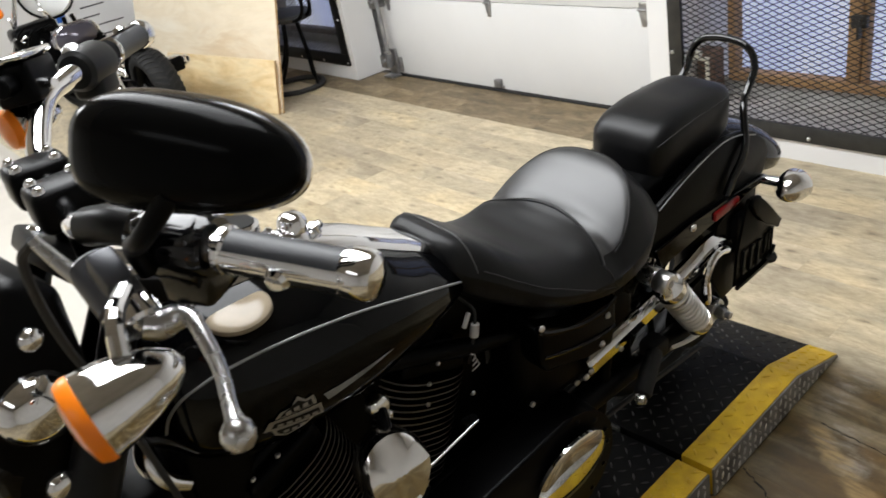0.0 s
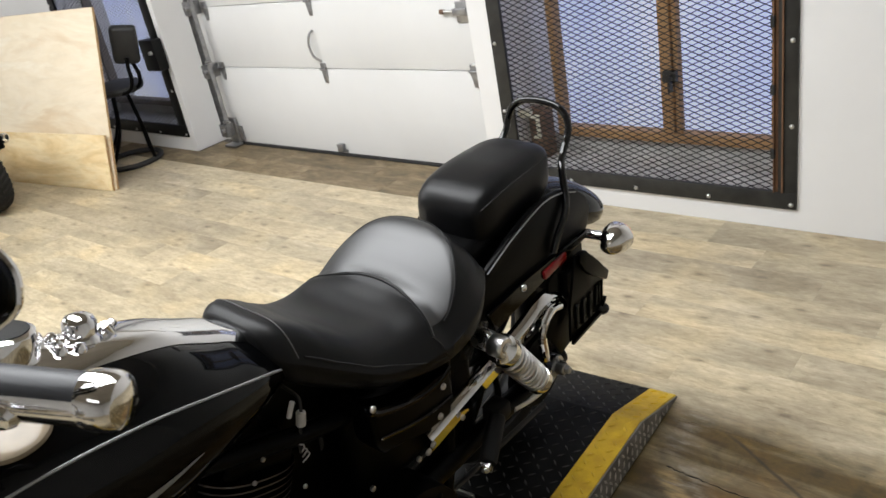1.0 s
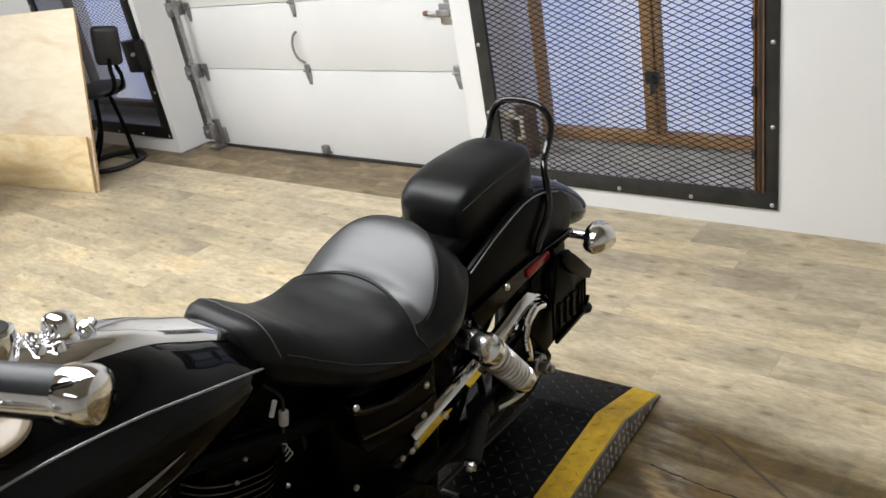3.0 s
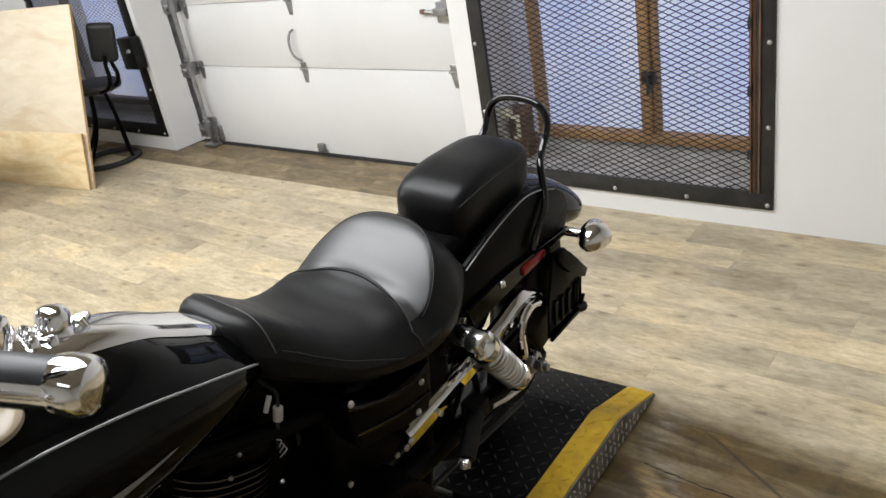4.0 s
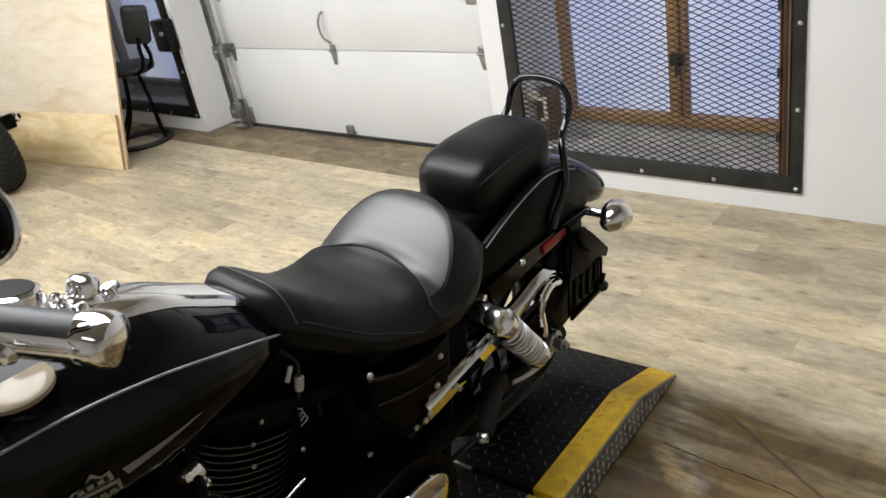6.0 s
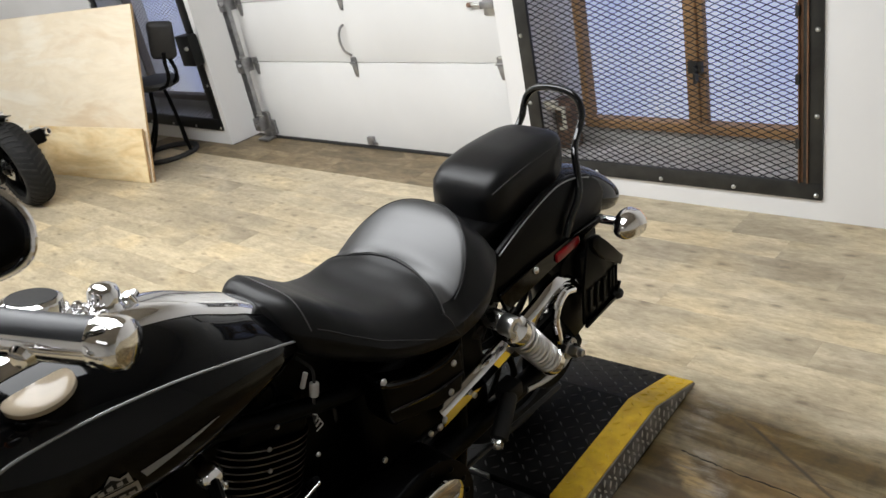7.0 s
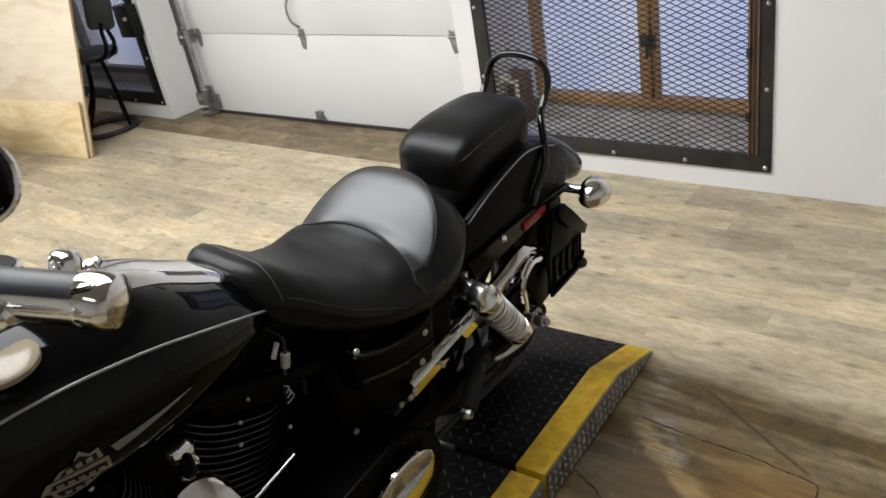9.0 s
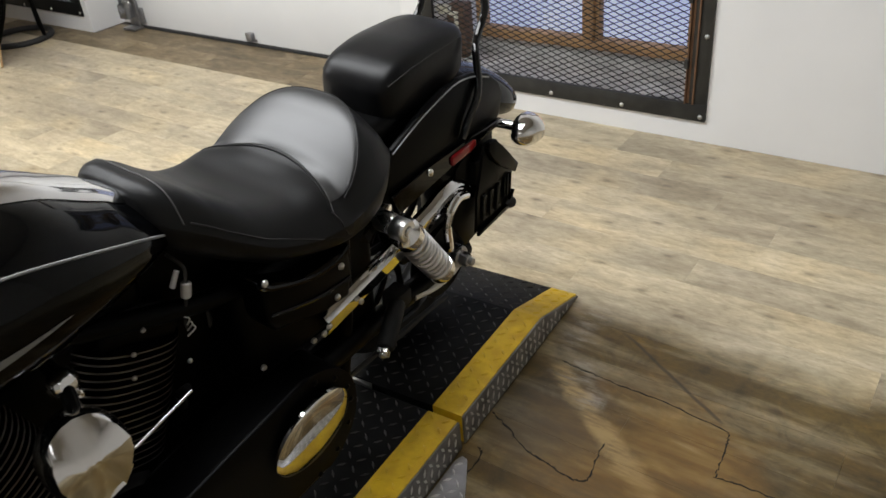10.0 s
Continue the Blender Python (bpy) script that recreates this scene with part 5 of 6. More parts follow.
    part("lower_guard", tube([(0.13, 1.081, 0.319), (0.13, 1.033, 0.291), (0.13, 0.962, 0.293), (0.13, 0.881, 0.316)], 0.0075, 8), M_STEEL, b, "curved steel lower belt guard")

    # frame, side cover and battery box
    for s in S:
        part("frame_rail", tube([(s * 0.03, -0.12, 0.80), (s * 0.06, 0.1, 0.72), (s * 0.1, 0.42, 0.62), (s * 0.105, 0.7, 0.60), (s * 0.105, 0.85, 0.62)], 0.017, 12), M_SATIN, b)
        part("frame_cradle", tube([(s * 0.03, -0.14, 0.78), (s * 0.08, -0.17, 0.45), (s * 0.11, -0.12, 0.2), (s * 0.12, 0.1, 0.14), (s * 0.12, 0.55, 0.15), (s * 0.11, 0.66, 0.3), (s * 0.1, 0.7, 0.58)], 0.017, 12), M_SATIN, b)
    cov = [(0.437, 0.655), (0.455, 0.638), (0.514, 0.613), (0.565, 0.6), (0.614, 0.6), (0.645, 0.612), (0.648, 0.55), (0.635, 0.50), (0.56, 0.515), (0.45, 0.545), (0.437, 0.575)]
    sidem = Matrix(((0, 0, 1, 0.0), (1, 0, 0, 0), (0, 1, 0, 0), (0, 0, 0, 1)))
    sc = part("side_cover", prism(cov, 0.08, 0.17, sidem, 0.009, 3), M_SATIN, b, "satin black battery side cover")
    part("cover_rim", tube([(0.166, y, z - 0.003) for y, z in cov[:6]], 0.0075, 10, 5), M_PAINT, sc)
    part("cover_ridge", tube([(0.1685, 0.445, 0.586), (0.171, 0.51, 0.566), (0.171, 0.575, 0.551), (0.169, 0.64, 0.545)], 0.0045, 8, 5), M_PAINT, sc)
    for y, z in ((0.619, 0.581), (0.601, 0.522), (0.442, 0.655)):
        part("bolt", domebolt((0.17, y, z), (1, 0, 0), 0.007, 0.006), M_BOLT, sc)
    part("oil_tank", box(-0.15, 0.12, 0.42, 0.66, 0.40, 0.64, 0.03, 3), M_SATIN, b)
    # passenger peg
    peg = part("passenger_peg", join(lathe([(0, 0), (0.017, 0), (0.0195, 0.006), (0.0195, 0.105), (0.017, 0.11), (0, 0.11)], (0.155, 0.79, 0.375), (0.04, -0.095, -0.036), 20), box(0.12, 0.165, 0.78, 0.83, 0.355, 0.395, 0.006)), M_TYRE, b, "black rubber passenger peg")
    part("peg_end", join(box(-0.012, 0.012, -0.012, 0.012, 0, 0.014, 0.003), domebolt((0, 0, 0.014), (0, 0, 1), 0.009, 0.006)), M_ALU, peg).matrix_basis = frame_of((0.195, 0.692, 0.338), (0.04, -0.095, -0.036))
    for y, z in ((0.56, 0.43), (0.435, 0.46), (0.70, 0.43)):
        part("frame_bolt", hexbolt((0.135, y, z), (1, 0, 0), 0.0065, 0.006), M_BOLT, b)

    # engine
    crank = Vector((0, 0.115, 0.27))
    part("crankcase", join(lathe([(0, -0.1), (0.13, -0.1), (0.145, -0.085), (0.145, 0.085), (0.13, 0.1), (0, 0.1)], crank, (1, 0, 0), 40), box(-0.11, 0.11, 0.15, 0.52, 0.16, 0.38, 0.03, 3)), M_SATIN, b)
    for sg, name in ((-1, "front"), (1, "rear")):
        ax = Vector((0, sg * math.sin(radians(22.5)), math.cos(radians(22.5))))
        cy = part("cylinder", fin_stack(crank + ax * 0.165, ax, 17, 0.1, 0.0128), [M_SATIN, M_FIN], b, "black finned cylinder with bright fin edges", angle=30)
        top = crank + ax * 0.385
        part("rocker_box", turn(join(box(-0.085, 0.085, -0.07, 0.07, -0.012, 0.03, 0.012, 3), box(-0.07, 0.07, -0.055, 0.055, 0.03, 0.055, 0.014, 3)), frame_of(top, ax)), M_SATIN, cy)
        for dx, dy in ((0.07, 0.05), (0.07, -0.05), (0.075, 0.0)):
            part("bolt", domebolt(frame_of(top, ax) @ Vector((dx, dy, 0.03)), ax, 0.005, 0.005), M_BOLT, cy)
    part("coil_cover", join(box(-0.07, 0.07, -0.10, 0.30, 0.665, 0.735, 0.02, 3), box(-0.09, 0.05, 0.02, 0.22, 0.42, 0.69, 0.02, 3)), M_SATIN, b, "black coil and inner engine cover")
    part("air_cleaner", lathe([(0, 0.06), (0.05, 0.058), (0.085, 0.05), (0.1, 0.035), (0.102, 0.0), (0, 0)], (-0.1, 0.12, 0.60), (-1, 0, 0), 36), M_SATIN, b, "round black air cleaner")
    part("inner_fender", box(-0.1, 0.1, 0.62, 0.80, 0.28, 0.70, 0.03, 3), M_SATIN, b)
    part("seat_pan", box(-0.11, 0.05, 0.28, 0.50, 0.36, 0.74, 0.02, 3), M_SATIN, b)
    part("pillion_base", box(-0.088, 0.088, 0.80, 1.165, 0.61, 0.745, 0.02, 3), M_SATIN, b)
    part("voltage_regulator", box(-0.085, 0.085, -0.27, -0.17, 0.42, 0.72, 0.02, 3), M_SATIN, b)
    part("down_tube_cover", box(-0.07, 0.07, -0.19, -0.06, 0.25, 0.78, 0.03, 3), M_SATIN, b)
    # horn cover between the cylinders
    hm = frame_of((0.187, 0.088, 0.597), (1, -0.12, 0.3))
    oct_ = [(0.061 * math.cos(radians(a)), 0.07 * math.sin(radians(a))) for a in (8, 32, 52, 70, 88, 106, 124, 142, 162, 186, 212, 240, 268, 296, 322, 346)]
    rings = []
    for f, h in ((0.98, -0.03), (1.0, -0.02), (1.0, 0.0), (0.95, 0.01), (0.86, 0.014), (0.3, 0.02), (0.1, 0.0205)):
        rings.append([hm @ Vector((x * f, y * f, h + (0.014 - 0.3 * abs(0.1 * x * f - 0.99 * y * f + 0.006) if f < 0.9 else 0.0))) for x, y in oct_])
    hc = part("horn_cover", loft(rings), M_HORN, b, "faceted chrome horn cover", angle=25)
    part("horn_bracket", tube([(0.165, 0.10, 0.63), (0.13, 0.115, 0.675), (0.07, 0.12, 0.70)], 0.011, 10), M_SATIN, hc)
    part("horn_nut", join(lathe([(0, 0.02), (0.012, 0.019), (0.02, 0.012), (0.023, 0.0)], (0.12, 0.118, 0.675), (1, 0, 0.3), 20), domebolt((0.13, 0.128, 0.652), (1, 0, 0), 0.009, 0.01)), M_CHROME, hc)
    # primary cover and derby cover
    out = []
    for k in range(40):
        a = 2 * math.pi * k / 40
        cxy = (0.475, 0.28) if math.cos(a) > 0 else (0.09, 0.25)
        rr = 0.135 if math.cos(a) > 0 else 0.115
        out.append((cxy[0] + rr * math.cos(a), cxy[1] + rr * math.sin(a)))
    prim = part("primary_cover", prism(out, 0.09, 0.185, sidem, 0.018, 4), M_SATIN, b, "satin black primary drive cover")
    part("derby_cover", lathe([(0, 0.014), (0.035, 0.0135), (0.075, 0.0105), (0.092, 0.006), (0.099, 0.0), (0.099, -0.006)], (0.19, 0.48, 0.283), (1, 0, -0.2), 48), M_CHROME, prim, "round polished chrome derby cover")
    part("derby_bolt", domebolt((0.2, 0.49, 0.335), (1, 0, 0), 0.008, 0.004), M_CHROME, prim)
    for k in range(14):
        a = 2 * math.pi * k / 14
        i = int(k * 40 / 14) % 40
        y, z = out[i]
        cx_, cz_ = 0.29, 0.265
        part("bolt", domebolt((0.186, y + (cx_ - y) * 0.06, z + (cz_ - z) * 0.1), (1, 0, 0), 0.006, 0.004), M_SATIN, prim)
    part("shift_rod", join(rod((0.2, -0.12, 0.515), (0.2, 0.252, 0.593), 0.0024)), M_ALU, b, "slim chrome shift rod")
    part("shift_lever", join(rod((0.19, 0.252, 0.593), (0.15, 0.262, 0.55), 0.007), rod((0.15, 0.262, 0.55), (0.10, 0.29, 0.47), 0.008)), M_SATIN, b)
    part("starter_wire", tube([(0.02, 0.40, 0.63), (0.03, 0.405, 0.60), (0.05, 0.41, 0.55), (0.03, 0.40, 0.5)], 0.005, 8), M_RUBBERSEAL, b)
    part("wire_plug", rod((0.105, 0.347, 0.691), (0.105, 0.341, 0.666), 0.0085), M_PLUG, b, "pale grey wire connector")
    part("wire_plug", rod((0.105, 0.336, 0.72), (0.105, 0.322, 0.696), 0.0045), M_PLUG, b, "slim pale grey wire connector")
    part("plug_wire", tube([(0.105, 0.347, 0.69), (0.1, 0.352, 0.715), (0.07, 0.347, 0.73)], 0.003, 8), M_RUBBERSEAL, b)
    part("plug_wire", tube([(0.105, 0.341, 0.667), (0.1, 0.337, 0.64), (0.08, 0.345, 0.6), (0.04, 0.37, 0.55)], 0.003, 8), M_RUBBERSEAL, b)
    for k in range(3):
        part("cable_tie", tube([(0.107, 0.328 + 0.006 * k, 0.636 - 0.012 * k), (0.109, 0.335 + 0.003 * k, 0.629 - 0.012 * k), (0.107, 0.33 - 0.002 * k, 0.618 - 0.01 * k)], 0.0013, 6), M_PLUG, b, "thin pale cable tie")
    for x, y, z in ((0.1, 0.26, 0.655), (0.1, 0.235, 0.625), (0.1, 0.225, 0.585), (0.12, 0.31, 0.565)):
        part("engine_bolt", domebolt((x, y, z), (1, 0, 0), 0.0045, 0.005), M_BOLT, b)
    # exhaust along the hidden side
    part("exhaust", join(tube([(-0.12, -0.02, 0.55), (-0.17, -0.08, 0.4), (-0.19, 0.1, 0.22), (-0.2, 0.4, 0.19), (-0.205, 0.85, 0.2)], [0.022, 0.024, 0.026, 0.036, 0.038], 16)), M_CHROME, b, "chrome exhaust")
    part("side_stand", tube([(0.11, 0.12, 0.13), (0.2, 0.2, 0.06), (0.24, 0.24, 0.012)], 0.011, 10), M_SATIN, b)
    part("rider_peg", rod((0.13, -0.05, 0.27), (0.27, -0.06, 0.28), 0.018), M_RUBBERSEAL, b)

    # front end, steered to the right
    ST = Matrix.Translation((0, -0.17, 0)) @ Matrix.Rotation(radians(11), 4, "Z") @ Matrix.Translation((0, 0.17, 0))

    def st(bm):
        return turn(bm, ST)
    rake = Vector((0, -0.52, -0.86)).normalized()
    for s in S:
        t0 = Vector((s * 0.105, -0.175, 1.06))
        fk = part("fork_leg", st(join(rod(t0, t0 + rake * 0.42, 0.0215, 20), rod(t0 + rake * 0.36, t0 + rake * 0.88, 0.029, 20))), M_SATIN, b)
        part("fork_cap", st(lathe([(0, 0.012), (0.014, 0.011), (0.021, 0.004), (0.022, 0)], t0, -rake, 20)), M_CHROME, fk)
        part("fork_boot", st(rod(t0 + rake * 0.17, t0 + rake * 0.36, 0.033, 20)), M_BLACKPL, fk)
    for d, nme in ((0.015, "upper_clamp"), (0.19, "lower_clamp")):
        c = Vector((0, -0.165, 1.06)) + rake * d
        part(nme, st(turn(prism([(-0.14, -0.03), (-0.06, -0.045), (0.06, -0.045), (0.14, -0.03), (0.14, 0.03), (0.05, 0.05), (-0.05, 0.05), (-0.14, 0.03)], -0.016, 0.016, None, 0.006), frame_of(c, -rake))), M_SATIN, b)
    part("steering_neck", rod((0, -0.125, 1.03), Vector((0, -0.125, 1.03)) + rake * 0.2, 0.034, 24), M_SATIN, b)
    for s in S:
        part("riser", join(tube([(s * 0.045, -0.168, 1.05), (s * 0.045, -0.172, 1.11), (s * 0.045, -0.178, 1.14)], [0.02, 0.018, 0.02], 16, 4), box(s * 0.045 - 0.03, s * 0.045 + 0.03, -0.215, -0.14, 1.125, 1.178, 0.012, 3)), M_SATIN, b)
        for dx in (-0.016, 0.016):
            for dy in (-0.023, 0.023):
                part("clamp_bolt", domebolt((s * 0.045 + dx, -0.178 + dy, 1.176), (0, -0.1, 1), 0.0075, 0.008), M_CHROME, b)
    bar = [(0.375, -0.132, 1.192), (0.33, -0.16, 1.207), (0.27, -0.185, 1.204), (0.2, -0.198, 1.182), (0.11, -0.188, 1.158), (0.04, -0.18, 1.153), (-0.04, -0.172, 1.153), (-0.09, -0.162, 1.158), (-0.13, -0.145, 1.175), (-0.168, -0.121, 1.197), (-0.189, -0.098, 1.209), (-0.218, -0.06, 1.212), (-0.258, -0.018, 1.21), (-0.36, 0.075, 1.2)]
    hb = part("handlebar", tube(bar, 0.0155, 20), M_CHROME, b, "polished chrome handlebar")

    part("bar_sleeve", tube([(0.225, -0.196, 1.191), (0.27, -0.185, 1.204), (0.3, -0.174, 1.2065), (0.33, -0.16, 1.207)], 0.0195, 16, 6), M_SATIN, hb, "black cable sleeve")

    def grip(a, e, name):
        a, e = Vector(a), Vector(e)
        m = frame_of(a, e - a)
        L = (e - a).length
        g = part(name, turn(lathe([(0.012, 0), (0.0195, 0.0), (0.0205, 0.004), (0.0195, 0.01), (0.0195, L - 0.026), (0.0, L - 0.026)], (0, 0, 0), (0, 0, 1), 32), m), M_GRIP, b, "black rubber and chrome hand grip")
        part("grip_cap", turn(lathe([(0.0185, L - 0.032), (0.0212, L - 0.031), (0.0225, L - 0.027), (0.0232, L - 0.018), (0.0226, L - 0.009), (0.0202, L - 0.0035), (0.0155, L - 0.0008), (0.0, L + 0.0012)], (0, 0, 0), (0, 0, 1), 32), m), M_CHROME, g)
        d = (e - a).normalized()
        e1 = Vector((0.45, -0.27, 0.35))
        e1 = (e1 - d * e1.dot(d)).normalized()
        e2 = d.cross(e1)
        for deg in (-42, -178):
            v = e1 * math.cos(radians(deg)) + e2 * math.sin(radians(deg))
            if deg == -42 and v.z > e1.z:
                v = e1 * math.cos(radians(42)) + e2 * math.sin(radians(42))
            bx = Matrix((v, d.cross(v), d)).transposed().to_4x4()
            part("grip_band", turn(lathe([(0.0185, 0.006), (0.0212, 0.008), (0.0212, L - 0.022), (0.0185, L - 0.02), (0.0185, 0.006)], (0, 0, 0), (0, 0, 1), 12, -36, 36), Matrix.Translation(a) @ bx), M_CHROME, g)
            if deg == -42:
                part("grip_button", turn(lathe([(0, 0.007), (0.008, 0.006), (0.012, 0.0)], (0.0195, 0.006, L * 0.42), (1, 0, 0), 16), Matrix.Translation(a) @ bx), M_CHROME, g)
        part("grip_ring", turn(lathe([(0.0195, 0.0), (0.022, 0.002), (0.022, 0.008), (0.0195, 0.011)], (0, 0, 0), (0, 0, 1), 32), m), M_CHROME, g)
        return g
    grip((0.375, -0.132, 1.192), (0.501, -0.0555, 1.1745), "left_grip")
    grip((-0.3, 0.024, 1.206), (-0.415, 0.125, 1.192), "right_grip")
    # left switch housing, clutch perch and lever
    sh = part("switch_housing", turn(join(lathe([(0, -0.046), (0.022, -0.046), (0.028, -0.04), (0.0295, -0.03), (0.0295, 0.03), (0.027, 0.035), (0, 0.035)], (0, 0, 0), (0, 0, 1), 28), box(-0.026, 0.026, -0.03, 0.03, -0.036, 0.03, 0.011, 3)), frame_of((0.339, -0.152, 1.196), (0.126, 0.077, -0.018))), M_BAR, b, "gloss black switch housing")
    part("housing_foot", turn(box(-0.03, 0.024, -0.026, 0.026, -0.058, -0.012, 0.01, 3), Matrix.Translation((0.343, -0.146, 1.196)) @ Matrix.Rotation(radians(31), 4, "Z")), M_BAR, sh)
    pr = part("clutch_perch", turn(join(rod((0, 0, -0.03), (0, 0, 0.024), 0.022, 24), box(-0.012, 0.012, -0.012, 0.04, -0.018, 0.018, 0.005)), frame_of((0.338, -0.222, 1.183), (0.036, 0.003, -0.026))), M_PERCH, b, "satin grey clutch lever perch")
    part("perch_clamp", turn(join(rod((0, 0, -0.012), (0, 0, 0.012), 0.023, 24), box(-0.017, 0.017, -0.017, 0.02, -0.01, 0.011, 0.004)), frame_of((0.366, -0.219, 1.164), (0.036, 0.003, -0.026))), M_CHROME, pr)
    part("clutch_lever", join(tube([(0.374, -0.214, 1.159), (0.38, -0.203, 1.155), (0.386, -0.191, 1.157), (0.396, -0.184, 1.16), (0.414, -0.184, 1.155), (0.45, -0.189, 1.134), (0.48, -0.2, 1.12), (0.497, -0.2055, 1.116)], [0.014, 0.0145, 0.012, 0.0085, 0.007, 0.0066, 0.0066, 0.0085], 14, 6),
                              lathe([(0, -0.0145), (0.008, -0.0125), (0.0128, -0.007), (0.0145, 0), (0.0128, 0.007), (0.008, 0.0125), (0, 0.0145)], (0.502, -0.2075, 1.111), (0.4, -0.1, -0.6), 20)), M_ALU, pr, "polished ball-end clutch lever")
    part("cable_ferrule", tube([(0.325, -0.235, 1.189), (0.31, -0.246, 1.21), (0.296, -0.256, 1.232)], [0.0085, 0.007, 0.0055], 12, 4), M_ALU, pr)
    part("clutch_cable", tube([(0.298, -0.257, 1.232), (0.27, -0.268, 1.2), (0.24, -0.262, 1.1), (0.19, -0.235, 0.95), (0.12, -0.2, 0.7)], 0.0045, 8), M_RUBBERSEAL, b)
    # mirror, seen from its back
    c = Vector((0.415, -0.15, 1.303))
    ax = Vector((0.80, 0.585, -0.115)).normalized()
    nb = Vector((0.56, -0.74, 0.36)).normalized()
    up = nb.cross(ax).normalized()
    if up.z < 0:
        up = -up
    rings = []
    for f, h in ((0.93, -0.012), (0.985, -0.009), (1.0, -0.003), (0.995, 0.004), (0.95, 0.013), (0.83, 0.021), (0.62, 0.0275), (0.35, 0.031), (0.1, 0.032)):
        r = []
        for k in range(44):
            a = 2 * math.pi * k / 44
            cc, ss = math.cos(a), math.sin(a)
            x = (0.096 if cc > 0 else 0.094) * math.copysign(abs(cc) ** (2 / (2.4 if cc > 0 else 2.9)), cc)
            z = (0.047 - 0.006 * (x / 0.1)) * (1.0 if ss > 0 else 0.88) * math.copysign(abs(ss) ** (2 / (2.4 if cc > 0 else 2.9)), ss) - 0.006
            r.append(c + ax * x * f + up * z * f + nb * h)
        rings.append(r)
    mi = part("mirror", loft(rings), M_MIRBACK, b, "black oval handlebar mirror", angle=60)
    part("mirror_rim", tube([c + (q - c) * 1.0 - nb * 0.001 for q in rings[1]], 0.0032, 8, 1, True), M_CHROME, mi, "thin chrome mirror rim")
    part("mirror_glass", loft([[c + (q - c) * 0.92 - nb * 0.0125 + nb * 0.012 - nb * 0.013 for q in rings[0]], [c + (q - c) * 0.91 - nb * 0.0155 for q in rings[0]]]), M_MIRROR, mi, "silvered mirror glass")
    part("mirror_stem", tube([c - up * 0.03 + nb * 0.02, c - up * 0.07 + nb * 0.012 - ax * 0.03, (0.35, -0.195, 1.215), (0.34, -0.188, 1.185)], [0.009, 0.0085, 0.0085, 0.01], 12), M_SATIN, mi)
    # front turn signals
    for s, tip, face in ((1, (0.452, -0.214, 1.164), (0.447, -0.294, 1.152)), (-1, (-0.205, -0.09, 1.178), (-0.19, -0.165, 1.176))):
        tip, face = Vector(tip), Vector(face)
        L = (face - tip).length
        q = 1.0 if s > 0 else 0.78
        sg = part("front_turn_signal", lathe([(0, -0.002), (0.012 * q, 0.004), (0.022 * q, 0.018), (0.029 * q, 0.036), (0.034 * q, 0.056), (0.036 * q, L - 0.008), (0.0355 * q, L - 0.004)], tip, face - tip, 36), M_CHROME, b, "chrome bullet turn signal")
        part("lens", lathe([(0.0362 * q, L - 0.007), (0.0366 * q, L - 0.002), (0.033 * q, L + 0.005), (0.018 * q, L + 0.009), (0, L + 0.01)], tip, face - tip, 36), M_ORANGE, sg, "amber lens")
        mid = tip + (face - tip) * 0.5
        part("stem", tube([mid + Vector((0, 0, 0.03 * q)), mid + Vector((-0.02 * s, 0.01, 0.05)), mid + Vector((-0.05 * s, 0.03, 0.052))], 0.0075, 10), M_CHROME, sg)
    # right controls
    rh = part("right_switch_housing", turn(join(lathe([(0, -0.042), (0.024, -0.042), (0.03, -0.036), (0.0315, -0.02), (0.0315, 0.022), (0.029, 0.034), (0.022, 0.038), (0, 0.038)], (0, 0, 0), (0, 0, 1), 28), box(-0.026, 0.022, -0.046, 0.0, -0.03, 0.03, 0.01, 3)), frame_of((-0.258, -0.02, 1.208), (-0.1, 0.1, -0.012))), M_BLACKPL, b, "black switch housing")
    part("housing_cap", lathe([(0, 0.006), (0.008, 0.0055), (0.0125, 0.002), (0.0135, -0.004)], (-0.247, -0.04, 1.24), (0.2, -0.25, 1), 20), M_ALU, rh, "small chrome cap")
    rs = part("brake_reservoir", join(box(-0.04, 0.04, -0.03, 0.03, -0.03, 0.025, 0.008, 3), rod((0.03, 0.0, 0.0), (0.07, 0.0, 0.0), 0.014)), M_SATIN, b, "black brake fluid reservoir")
    rs.matrix_basis = pose(-0.2, -0.12, 1.232, 8, -8, -40)
    part("reservoir_lid", box(-0.042, 0.042, -0.032, 0.032, 0.025, 0.034, 0.004), M_CHROME, rs)
    part("brake_lever", tube([(-0.22, -0.10, 1.215), (-0.27, -0.075, 1.21), (-0.36, 0.01, 1.195), (-0.42, 0.065, 1.185)], [0.01, 0.008, 0.0065, 0.0085], 12), M_ALU, b)
    # headlamp, front wheel and fender
    part("headlamp", st(lathe([(0, -0.075), (0.05, -0.07), (0.085, -0.045), (0.098, 0.0), (0.1, 0.02), (0.094, 0.026)], (0, -0.37, 0.90), (0, -1, 0.0), 40)), M_PAINT, b, "round black headlamp")
    part("headlamp_lens", st(lathe([(0.094, 0.022), (0.06, 0.034), (0, 0.04)], (0, -0.37, 0.90), (0, -1, 0.0), 40)), M_GLASSY, b)
    fw = wheel(b, 0, 0, 0.31, 0.1, 0.24, True)
    fw.matrix_basis = ST @ Matrix.Translation((0, -0.60, 0.31))
